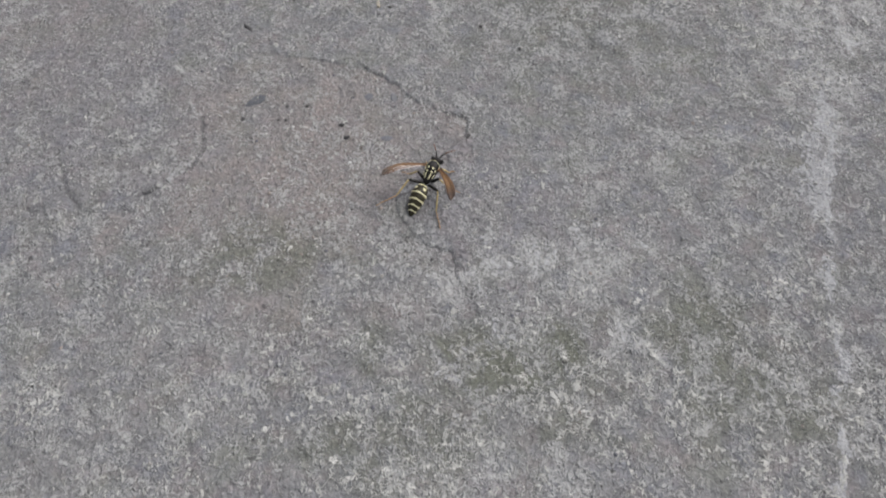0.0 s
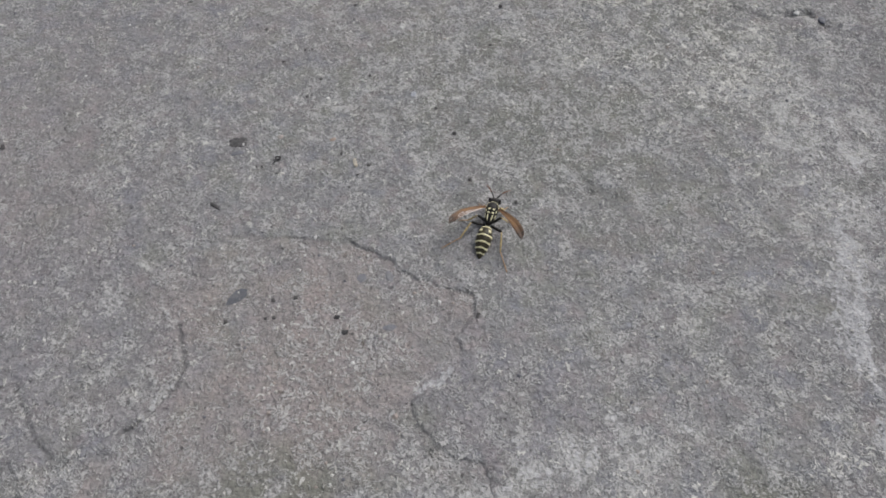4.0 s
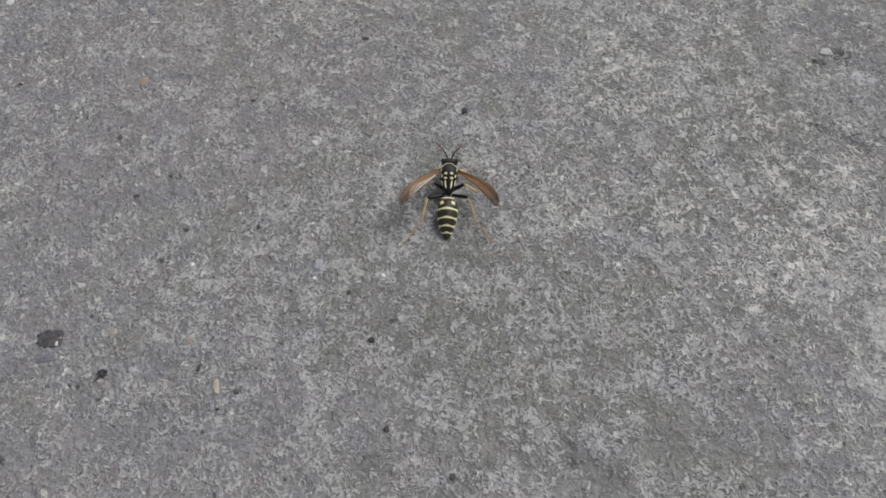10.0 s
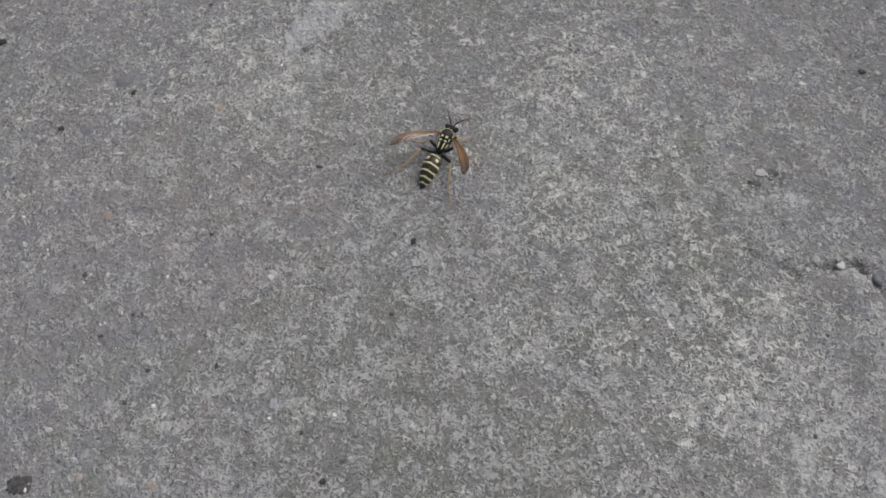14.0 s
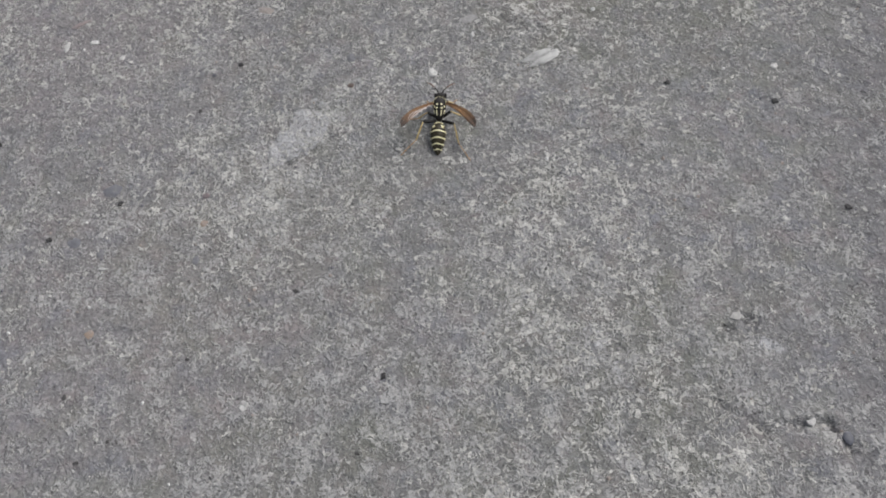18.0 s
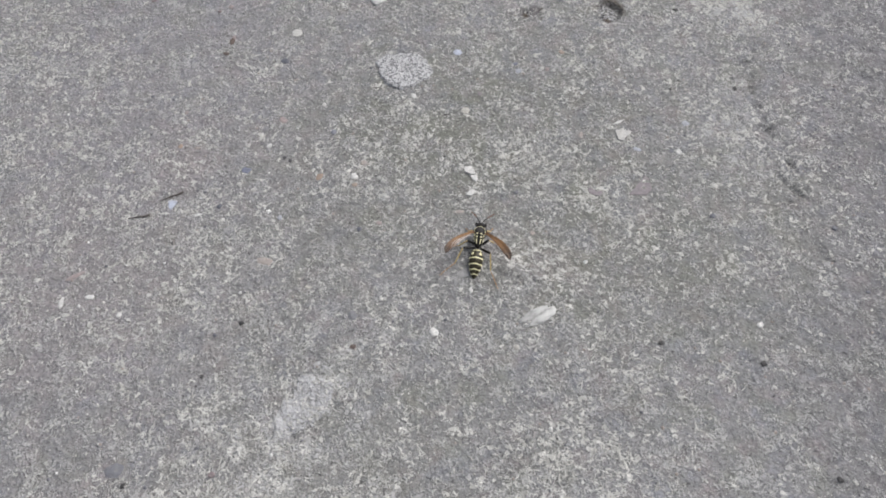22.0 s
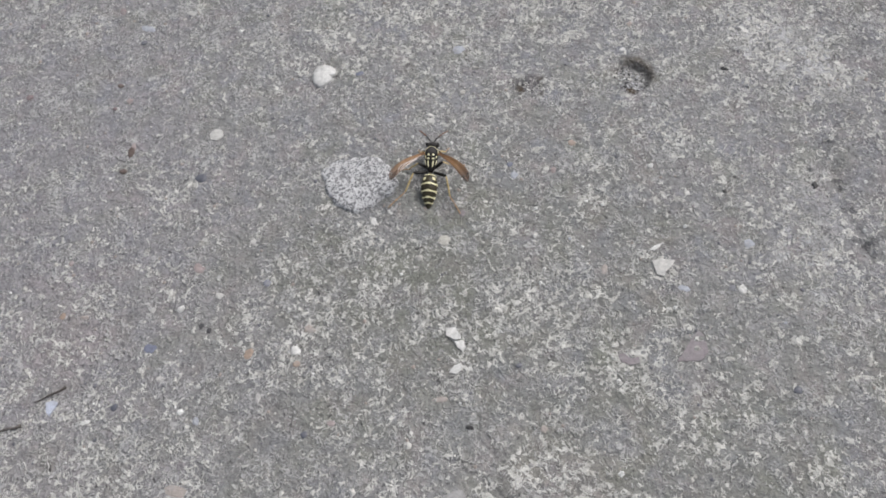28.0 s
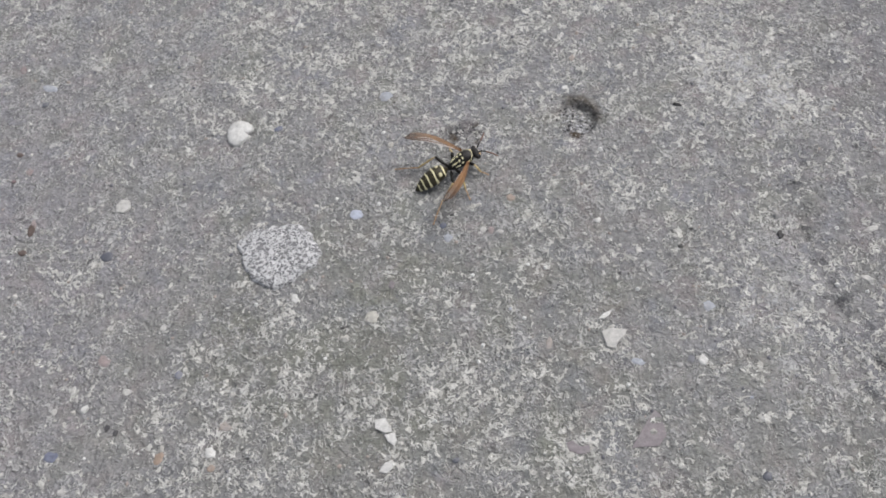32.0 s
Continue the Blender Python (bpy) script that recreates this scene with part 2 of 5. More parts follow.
def wing_membrane():
    m, tree, bsdf = shader("amber_wing_membrane")
    where = own_place(tree)
    split = tree.nodes.new("ShaderNodeSeparateXYZ")
    put(tree, split.inputs[0], where)
    # amber at the root, smoky brown towards the tip
    along = span(tree, split.outputs["Y"], -6.5 * MM, -11.8 * MM)
    spots = noise_of(tree, where, 0.9, 3)
    colour = blend(tree, along, (0.30, 0.165, 0.072), (0.066, 0.046, 0.036))
    colour = blend(tree, span(tree, spots, 0.4, 0.7, 0, 0.4), colour, (0.15, 0.08, 0.042))
    put(tree, bsdf.inputs["Base Color"], colour)
    bsdf.inputs["Roughness"].default_value = 0.42
    bsdf.inputs["Specular IOR Level"].default_value = 0.35
    bsdf.inputs["Alpha"].default_value = 0.78
    bumped(tree, bsdf, spots, 0.03, 0.5)
    return m


def grit_stuff(name, stops):
    m, tree, bsdf = shader(name)
    n = tree.nodes.new("ShaderNodeNewGeometry").outputs["Random Per Island"]
    ramp = tree.nodes.new("ShaderNodeValToRGB")
    ramp.color_ramp.interpolation = "CONSTANT"
    for k, (at, c) in enumerate(stops):
        e = ramp.color_ramp.elements[k] if k < 2 else ramp.color_ramp.elements.new(at)
        e.position, e.color = at, (*c, 1)
    put(tree, ramp.inputs[0], n)
    put(tree, bsdf.inputs["Base Color"], ramp.outputs[0])
    bsdf.inputs["Roughness"].default_value = 0.75
    return m


def mortar_skin():
    m, tree, bsdf = shader("speckled_pale_mortar")
    where = place_of(tree)
    a = noise_of(tree, where, 0.7, 1.5, 0.55, 0.7)
    b = noise_of(tree, where, 4.0, 3)
    ways = calc(tree, "ABSOLUTE", calc(tree, "SUBTRACT", noise_of(tree, where, 0.95, 1.0, 0.5, 0.8), 0.5))
    crust = calc(tree, "MAXIMUM", span(tree, ways, 0.08, 0.035, 0, 0.9, True), span(tree, a, 0.53, 0.6, 0, 1, True))
    colour = blend(tree, crust, (0.165, 0.165, 0.172), (0.60, 0.60, 0.605))
    colour = blend(tree, span(tree, b, 0.35, 0.7, 0, 0.3), colour, (0.33, 0.33, 0.332))
    put(tree, bsdf.inputs["Base Color"], colour)
    bsdf.inputs["Roughness"].default_value = 0.95
    bumped(tree, bsdf, crust, 0.4, 0.9)
    return m


def thin_flake():
    m, tree, bsdf = shader("thin_chalky_flake")
    where = own_place(tree)
    move = tree.nodes.new("ShaderNodeMapping")
    move.inputs["Scale"].default_value = (0.4, 1.0, 1.0)
    put(tree, move.inputs["Vector"], where)
    streaks = noise_of(tree, move.outputs[0], 1.4, 3)
    put(tree, bsdf.inputs["Base Color"], blend(tree, span(tree, streaks, 0.3, 0.7), (0.36, 0.36, 0.35), (0.56, 0.56, 0.545)))
    split = tree.nodes.new("ShaderNodeSeparateXYZ")
    put(tree, split.inputs[0], where)
    body = span(tree, split.outputs["X"], -4.5 * MM, 2.0 * MM, 0.4, 0.88)
    put(tree, bsdf.inputs["Alpha"], calc(tree, "MULTIPLY", body, span(tree, streaks, 0.32, 0.55, 0.6, 1.0)))
    bsdf.inputs["Roughness"].default_value = 0.6
    bumped(tree, bsdf, streaks, 0.15, 0.6)
    return m


CONCRETE = concrete()
STONES = {tone: stone(tone + "_stone", rgb, 0.45 if tone in ("white", "slate") else 0.75) for tone, rgb in TONES.items()}
DIRT = stone("black_dirt", (0.03, 0.029, 0.03), 0.85)
DUST = stone("grey_dirt", (0.055, 0.053, 0.052), 0.9)
SLATY = plain("two_toned_slate", (0.018, 0.0175, 0.019), (0.10, 0.096, 0.095), 0.75, 0.7, 0.4)
STRAW = plain("dry_dark_stalk", (0.05, 0.042, 0.038), (0.12, 0.105, 0.095), 0.6, 0.7, 0.1)
BLACK = plain("black_chitin", (0.005, 0.0045, 0.004), (0.014, 0.012, 0.009), 0.35, 0.4, 0.03, 0.3)
# dull black chitin, lightened in colour for the sky it reflects
SKYLIT = plain("dark_chitin_greyed_by_sky", (0.014, 0.0128, 0.0125), (0.044, 0.040, 0.038), 0.16, 0.6, 0.06, 0.3)
YELLOW = plain("pale_yellow_chitin", (0.58, 0.52, 0.27), (0.80, 0.76, 0.52), 0.5, 0.45, 0.02, 0.4)
OLIVE = plain("brown_black_chitin", (0.015, 0.012, 0.006), (0.05, 0.041, 0.019), 0.6, 0.45, 0.04, 0.35)
SHIN = plain("yellow_shin", (0.42, 0.29, 0.11), (0.66, 0.54, 0.28), 0.8, 0.45, 0.02, 0.4)
AMBER = plain("orange_yellow_chitin", (0.46, 0.27, 0.08), (0.66, 0.47, 0.20), 0.5, 0.45, 0.02, 0.4)
FOOT = plain("rusty_foot", (0.30, 0.17, 0.08), (0.48, 0.31, 0.16), 0.5, 0.45, 0.02, 0.4)
FEELER = plain("rusty_antenna", (0.07, 0.03, 0.018), (0.19, 0.078, 0.038), 0.5, 0.5, 0.02, 0.4)
EYE = plain("dark_eye", (0.010, 0.009, 0.008), (0.025, 0.02, 0.018), 0.2, 0.25, 0.01, 0.6)
FLAKE = thin_flake()
WING = wing_membrane()
# hind wing pleats, their reflection of the sky put into a pale colour
HIND_SHEEN = plain("hind_wing_with_pale_sheen", (0.48, 0.40, 0.35), (0.72, 0.66, 0.62), 0.5, 0.25, 0.03, 0.8)
HIND_SHEEN.node_tree.nodes["Principled BSDF"].inputs["Alpha"].default_value = 0.85
VEIN = plain("brown_vein", (0.09, 0.04, 0.018), (0.17, 0.08, 0.035), 0.5, 0.4, 0.02, 0.5)
GRIT = grit_stuff("loose_sand_grains", ((0.0, (0.36, 0.35, 0.325)), (0.3, (0.24, 0.235, 0.23)), (0.6, (0.46, 0.45, 0.425)), (0.8, (0.29, 0.252, 0.228)), (0.88, (0.12, 0.12, 0.135)), (0.95, (0.6, 0.6, 0.58))))
COARSE = grit_stuff("black_and_pale_grit", ((0.0, (0.30, 0.30, 0.31)), (0.3, (0.10, 0.10, 0.105)), (0.5, (0.45, 0.45, 0.46)), (0.7, (0.05, 0.05, 0.052)), (0.88, (0.62, 0.62, 0.62)), (0.94, (0.2, 0.2, 0.205))))
MORTAR = mortar_skin()


# ---- shape of the concrete ----
TABLES = {}


def lattice(x, y, cell, seed):
    if seed not in TABLES:
        TABLES[seed] = np.random.RandomState(seed).rand(128, 128)
    table = TABLES[seed]
    u, v = x / cell, y / cell
    i, j = np.floor(u).astype(int), np.floor(v).astype(int)
    a, b = u - i, v - j
    a, b = a * a * (3 - 2 * a), b * b * (3 - 2 * b)
    i0, i1, j0, j1 = i % 128, (i + 1) % 128, j % 128, (j + 1) % 128
    return (table[i0, j0] * (1 - a) + table[i1, j0] * a) * (1 - b) + (table[i0, j1] * (1 - a) + table[i1, j1] * a) * b - 0.5


def rough(x, y, cell, seed, octaves=3):
    return sum(lattice(x, y, cell / 2**k, seed + k) / 1.8**k for k in range(octaves))


def nearby(x, y, low_x, high_x, low_y, high_y, shape):
    """The values of shape inside a box, and 0 outside it."""
    x, y = np.asarray(x, float), np.asarray(y, float)
    out = np.zeros(x.shape)
    inside = (x > low_x) & (x < high_x) & (y > low_y) & (y < high_y)
    if inside.any():
        out[inside] = shape(x[inside], y[inside])
    return out


def spot(x, y, cx, cy, rx, ry, turn=0.0, soft=0.35, ragged=0.5, cell=7.0, seed=11):
    """1 inside an uneven oval, 0 outside. All lengths in millimetres."""
    c, s = math.cos(radians(turn)), math.sin(radians(turn))
    far = max(rx, ry) * (1 + soft + 1.15 * ragged)

    def shape(x, y):
        u, v = (x - cx) * c + (y - cy) * s, (y - cy) * c - (x - cx) * s
        d = np.hypot(u / rx, v / ry) + ragged * rough(x, y, cell, seed, 4)
        k = np.clip((1 + soft - d) / (2 * soft), 0, 1)
        return k * k * (3 - 2 * k)

    return nearby(x, y, cx - far, cx + far, cy - far, cy + far, shape)


def groove(x, y, line, width, wander=0.8, seed=31):
    """1 along a line of points, falling to 0 over its width."""
    far = 3 * width + 1.2 * wander

    def shape(x, y):
        u, v = x + wander * rough(x, y, 4.0, seed), y + wander * rough(x, y, 4.0, seed + 9)
        best = np.full(np.shape(u), 1e9)
        for (ax, ay), (bx, by) in zip(line, line[1:]):
            k = np.clip(((u - ax) * (bx - ax) + (v - ay) * (by - ay)) / ((bx - ax) ** 2 + (by - ay) ** 2), 0, 1)
            best = np.minimum(best, np.hypot(u - ax - k * (bx - ax), v - ay - k * (by - ay)))
        return np.exp(-((best / width) ** 2))

    return nearby(x, y, min(p[0] for p in line) - far, max(p[0] for p in line) + far, min(p[1] for p in line) - far, max(p[1] for p in line) + far, shape)


BROKEN_EDGE = ((-25.6, 33.3), (-17.7, 31.6), (-8.8, 26.0), (-3.0, 20.4), (3.5, 17.0), (9.9, 15.0), (9.4, 9.5), (4.9, 5.2), (5.9, 2.8), (4.8, -1.4), (1.0, -4.6), (-4.9, -6.7), (-6.7, -8.3), (-4.8, -13.5), (-2.0, -18.0), (1.8, -21.0), (6.2, -22.2), (7.7, -25.8))
CRACK_UPPER, CRACK_LOWER = BROKEN_EDGE[1:7], BROKEN_EDGE[11:]
CRACK_PATCH = ((-54.1, 14.7), (-53.8, 10.5), (-52.2, 4.6), (-54.3, 0.4), (-56.8, -1.9), (-58.9, -5.0), (-62.2, -7.6), (-64.4, -8.9))
RIM_PATCH = ((-63.4, 36.7), (-61.7, 30.3), (-59.1, 23.4), (-56.4, 20.4), (-54.1, 14.7), (-54.1, 10.5), (-52.3, 5.0))
CRACK_LEFT = ((-86.3, 4.0), (-84.1, -0.3), (-83.3, -4.5), (-80.8, -8.0), (-77.0, -12.0))
CRACK_FAR = ((49.8, 204.5), (54.0, 200.1), (57.1, 197.3), (67.3, 192.4))
PATCH_EDGE = ((2.6, 166.5), (3.1, 163.2), (4.6, 160.2), (6.8, 157.6))
STREAK = ((95.5, 24.0), (93.0, 12.7), (90.0, -3.6), (88.3, -14.1), (85.0, -35.8), (77.6, -69.6))
RIDGE = ((92.6, 98.8), (95.2, 96.9), (97.0, 96.0))
RIDGE_LOW = ((98.2, 95.4), (99.8, 93.6), (101.6, 92.0))
CHIP_EDGE = ((106.0, 92.0), (110.5, 92.6), (115.5, 92.0), (118.5, 87.5), (121.0, 82.0))
GULLY = ((141.0, 262.0), (139.0, 246.0), (137.5, 240.0), (138.6, 236.0), (140.8, 228.0), (141.6, 222.0), (137.4, 206.0))


def beside(x, y, line, wander=1.2, seed=33):
    """Distance from a line of points in millimetres, above zero on its left-hand side and below zero on its right."""
    u, v = x + wander * rough(x, y, 4.0, seed), y + wander * rough(x, y, 4.0, seed + 9)
    best, sign = np.full(np.shape(u), 1e9), np.ones(np.shape(u))
    for (ax, ay), (bx, by) in zip(line, line[1:]):
        k = np.clip(((u - ax) * (bx - ax) + (v - ay) * (by - ay)) / ((bx - ax) ** 2 + (by - ay) ** 2), 0, 1)
        d = np.hypot(u - ax - k * (bx - ax), v - ay - k * (by - ay))
        turn = np.where((bx - ax) * (v - ay) - (by - ay) * (u - ax) > 0, 1.0, -1.0)
        sign, best = np.where(d < best, turn, sign), np.minimum(d, best)
    return best * sign


# crumbled pits along the worn shoulder: place, half width, half length, depth
PITS = ((138.4, 258.6, 1.4, 1.0, 0.9), (137.9, 248.8, 1.1, 2.0, 1.1), (138.2, 242.6, 1.3, 1.2, 0.8), (139.0, 237.8, 1.5, 1.1, 1.1), (139.8, 234.6, 1.5, 0.9, 1.0), (141.6, 222.6, 1.1, 2.0, 0.9), (132.6, 203.6, 0.8, 1.3, 0.7))


def far_side(x, y):
    """How far a place lies beyond the slab's worn shoulder, from 0 to 1."""
    line = 86 + 0.2 * (y - 60) + 6 * rough(x, y, 30, 71)
    k = np.clip((x - line) / 65, 0, 1)
    return k * k * (3 - 2 * k)


def terrain(x, y):
    z = 0.35 * rough(x, y, 24, 3, 3) + 0.28 * rough(x, y, 4.4, 5, 3)
    z = z + 0.35 * spot(x, y, 35, -55, 95, 32, 0, 0.6, 0.6, 16, 233) * rough(x, y, 3.2, 61, 2)
    side = far_side(x, y)
    z = z * (1 + 1.6 * side) - 0.6 * side + 0.5 * side * rough(x, y, 9, 83, 4)
    z = z + 0.4 * spot(x, y, -78, 13, 27, 27, 0, 0.05, 0.35, 9.0, 21)
    off = beside(x, y, BROKEN_EDGE)
    z = z + 0.26 * np.tanh(off / 0.45) * np.exp(-np.abs(off) / 16)
    z = z + 0.3 * spot(x, y, 55, -10, 60, 62, 0, 0.6, 0.6, 16, 235) * rough(x, y, 5.5, 63, 3)
    z = z - 0.25 * groove(x, y, CRACK_UPPER, 0.24, 1.2, 33) - 0.3 * groove(x, y, CRACK_LOWER, 0.24, 1.2, 33)
    z = z - 0.8 * groove(x, y, CRACK_PATCH, 0.42, 0.9) - 0.6 * groove(x, y, CRACK_LEFT, 0.42, 0.9) + 0.2 * groove(x, y, tuple((a - 1.3, b) for a, b in RIM_PATCH), 0.8, 2.2)
    z = z - 0.5 * groove(x, y, CRACK_FAR, 0.5, 1.4) - 0.5 * groove(x, y, RIDGE, 0.8) - 0.8 * groove(x, y, RIDGE_LOW, 0.7)
    z = z - 1.5 * groove(x, y, CHIP_EDGE, 0.9, 2.6) * np.clip(0.6 + 2 * rough(x, y, 4, 59), 0, 1) + 0.7 * groove(x, y, tuple((a - 0.5, b + 2.4) for a, b in CHIP_EDGE[:3]), 1.3)
    z = z - 1.0 * groove(x, y, GULLY, 1.5, 4.0) * np.clip(0.35 + 2.2 * rough(x, y, 6, 53), 0, 1)
    z = z + 0.45 * spot(x, y, 9.8, 165.8, 10.0, 5.0, 48, 0.09, 0.6, 4.0, 27) - 0.5 * groove(x, y, PATCH_EDGE, 0.6)
    hole = spot(x, y, 102.3, 283.2, 4.1, 4.3, 0, 0.16, 0.2, 3.0, 29)
    z = z - (1.05 + 0.2 * np.clip(x - 102.3 + 0.7 * (y - 283.2), -3, 4)) * hole + 0.7 * hole * rough(x, y, 1.3, 41, 2)
    crumbled = spot(x, y, 78.3, 285.3, 3.4, 2.2, 0, 0.5, 0.6, 2.0, 37)
    z = z - 1.5 * crumbled * (0.6 + rough(x, y, 1.5, 43, 2))
    pit = spot(x, y, 41.0, 40.5, 4.0, 2.0, -35, 0.5, 0.7, 2.5, 39)
    z = z - 0.7 * pit * (0.5 + rough(x, y, 1.6, 47, 2))
    socket = spot(x, y, 98.4, 112.8, 2.2, 0.7, -4, 0.35, 0.5, 2.0, 51) + spot(x, y, 103.0, 114.0, 1.7, 1.1, -30, 0.35, 0.5, 2.0, 51)
    for px, py, wide, long, deep in PITS:
        z = z - 0.75 * deep * spot(x, y, px, py, wide, long, 8, 0.35, 0.6, 1.8, 53)
    return z - 0.9 * socket


# stains of the slab, with lens tint and recess shade painted among them
def stains(x, y):
    low = np.clip((95 - y) / 60, 0, 1)
    pale = 0.85 * spot(x, y, 32, -24, 19, 8, 6, 0.4, 0.7, 8, 101) + 0.55 * spot(x, y, 5, -31, 8, 4, 0, 0.4, 0.8, 6, 103)
    pale += 0.7 * spot(x, y, 43.5, -41, 4, 5, 0, 0.4, 0.8, 4, 105) + 0.55 * spot(x, y, 16, -69, 20, 7, 0, 0.5, 0.8, 8, 107)
    pale += 0.3 * spot(x, y, -62, -58, 26, 16, 0, 0.5, 0.8, 10, 109)
    pale += 0.8 * groove(x, y, STREAK, 1.8, 2.4) * np.clip(0.75 + 1.6 * rough(x, y, 4, 113), 0, 1) + 1.2 * groove(x, y, STREAK, 0.6, 2.4) * np.clip(0.85 + 1.5 * rough(x, y, 4, 113), 0, 1)
    pale += 0.7 * spot(x, y, 101, 45, 14, 27, -10, 0.6, 1.0, 8, 115) + 1.25 * groove(x, y, tuple((a - 1.0, b) for a, b in RIM_PATCH + CRACK_PATCH[3:6]), 0.65, 2.2) * np.clip(0.6 + 2.5 * rough(x, y, 3, 117), 0, 1)
    pale += 0.5 * spot(x, y, 110, 94.5, 5, 2.4, 0, 0.5, 0.8, 3, 119) + 0.3 * spot(x, y, 95, 70, 12, 12, 0, 0.6, 1.0, 6, 121)
    pale += 0.25 * spot(x, y, 4, 156, 20, 15, 0, 0.7, 1.0, 6, 223) + 0.5 * spot(x, y, 9.8, 165.8, 10.0, 5.0, 48, 0.12, 0.6, 4, 27) + 0.45 * spot(x, y, 3, 150, 10, 9, 0, 0.6, 1.0, 5, 125)
    pale += 0.6 * spot(x, y, 138, 286, 7, 15, 32, 0.5, 0.9, 4, 127) + 0.6 * spot(x, y, 126.5, 230, 7, 10, 0, 0.6, 0.9, 4, 129)
    pale += 0.35 * spot(x, y, 67, 122, 22, 12, -20, 0.6, 1.0, 7, 131) + 0.35 * spot(x, y, 62, 178, 5, 4, 0, 0.5, 0.8, 3, 133)
    pale += 0.45 * spot(x, y, 131, 245, 6, 8, 0, 0.6, 0.8, 4, 135)
    olive = 0.4 * spot(x, y, 42, 44, 26, 18, 0, 0.8, 1.0, 6, 283) + 0.3 * spot(x, y, 15, 150, 40, 26, 0, 0.8, 0.9, 12, 281) + 0.9 * spot(x, y, 20, -48, 22, 10, -8, 0.5, 0.9, 9, 141) + 0.7 * spot(x, y, -36, -24, 15, 8, 0, 0.6, 0.9, 9, 143)
    olive += 0.7 * spot(x, y, 56, -38, 9, 8, 0, 0.5, 0.9, 8, 145) + 0.7 * spot(x, y, 70, -54, 14, 9, 0, 0.6, 0.9, 8, 147)
    olive += 0.7 * spot(x, y, -2, -66, 16, 8, 0, 0.6, 0.9, 8, 149) + 0.4 * spot(x, y, 20, 78, 34, 20, -15, 0.8, 1.0, 12, 151)
    olive += 0.45 * spot(x, y, 78, 96, 24, 26, 0, 0.8, 1.0, 12, 153) + 0.4 * spot(x, y, 30, 225, 40, 26, 10, 0.8, 1.0, 14, 155)
    olive += 0.45 * spot(x, y, 98, 194, 36, 24, 0, 0.8, 1.0, 14, 157) + 0.4 * spot(x, y, 60, 250, 40, 30, 0, 0.8, 1.0, 14, 159)
    off = beside(x, y, BROKEN_EDGE)
    warm = 0.85 * spot(x, y, -24, -1, 32, 34, 0, 0.7, 1.1, 14, 161) * np.clip(0.35 - off / 0.7, 0, 1) + 0.6 * spot(x, y, -68.6, -19.4, 3, 6, 0, 0.5, 0.6, 4, 163)
    warm += 0.7 * spot(x, y, -25, 239, 10, 9, 0, 0.7, 0.8, 5, 165) + 0.45 * spot(x, y, -50, 200, 32, 22, 0, 0.8, 0.9, 12, 167)
    warm += 0.45 * spot(x, y, -96, 55, 24, 40, 0, 0.8, 0.8, 14, 169) + 0.5 * spot(x, y, 70, 198, 12, 6.5, -32, 0.5, 0.9, 4, 171)
    warm += 0.3 * spot(x, y, -20, 125, 40, 30, 0, 0.8, 0.9, 12, 173)
    cool = 0.7 * spot(x, y, 13, -12, 19, 12, -20, 0.15, 0.5, 8, 23) + 0.5 * spot(x, y, -80, 12, 26, 27, 0, 0.3, 0.5, 9, 21)
    # mauve lens shading put into the colour of the outer ground
    cool += 0.2 * spot(x, y, -12, 166, 16, 10, 0, 0.6, 0.8, 8, 175) + 0.4 * spot(x, y, -45, 175, 12, 12, 0, 0.6, 0.8, 8, 177) + 0.55 * spot(x, y, -28, 235, 48, 50, 0, 0.9, 0.6, 25, 269)
    # worn shoulder and gully, with lens falloff painted into the outer ground
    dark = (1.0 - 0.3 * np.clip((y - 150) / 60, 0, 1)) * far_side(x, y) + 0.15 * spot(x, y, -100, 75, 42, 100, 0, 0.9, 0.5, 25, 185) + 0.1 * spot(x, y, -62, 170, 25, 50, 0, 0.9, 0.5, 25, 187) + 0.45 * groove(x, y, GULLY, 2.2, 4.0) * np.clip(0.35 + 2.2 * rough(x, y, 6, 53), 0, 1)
    # shade of the crumbled hollows, put into the colour
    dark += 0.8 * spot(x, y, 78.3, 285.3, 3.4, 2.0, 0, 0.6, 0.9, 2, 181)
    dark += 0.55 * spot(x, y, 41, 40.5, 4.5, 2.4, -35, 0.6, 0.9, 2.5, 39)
    for line, depth, wander in ((CRACK_PATCH, 1.5, 0.9), (CRACK_LEFT, 1.2, 0.9), (CRACK_FAR, 1.2, 1.4), (PATCH_EDGE, 0.9, 0.8), (RIDGE, 0.9, 1.0), (RIDGE_LOW, 1.6, 0.8), (CHIP_EDGE, 1.3, 1.4)):
        dark += depth * groove(x, y, line, 0.32, wander) * np.clip(0.95 + 0.9 * rough(x, y, 5, 57), 0.5, 1)
    ragged = np.clip(0.8 + 1.6 * rough(x, y, 5, 57), 0.15, 1)
    dark += ragged * (0.7 * groove(x, y, CRACK_UPPER, 0.2, 1.2, 33) + 1.1 * groove(x, y, CRACK_LOWER, 0.22, 1.2, 33) + 0.45 * groove(x, y, BROKEN_EDGE[5:12], 0.3, 1.2, 33))
    # recess shade painted into each pit of the shoulder
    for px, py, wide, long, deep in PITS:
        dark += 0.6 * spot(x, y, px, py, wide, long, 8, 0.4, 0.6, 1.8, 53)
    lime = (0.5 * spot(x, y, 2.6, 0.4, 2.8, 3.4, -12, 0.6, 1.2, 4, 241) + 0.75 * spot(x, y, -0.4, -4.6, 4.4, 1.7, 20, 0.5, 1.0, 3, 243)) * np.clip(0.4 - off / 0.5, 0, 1)
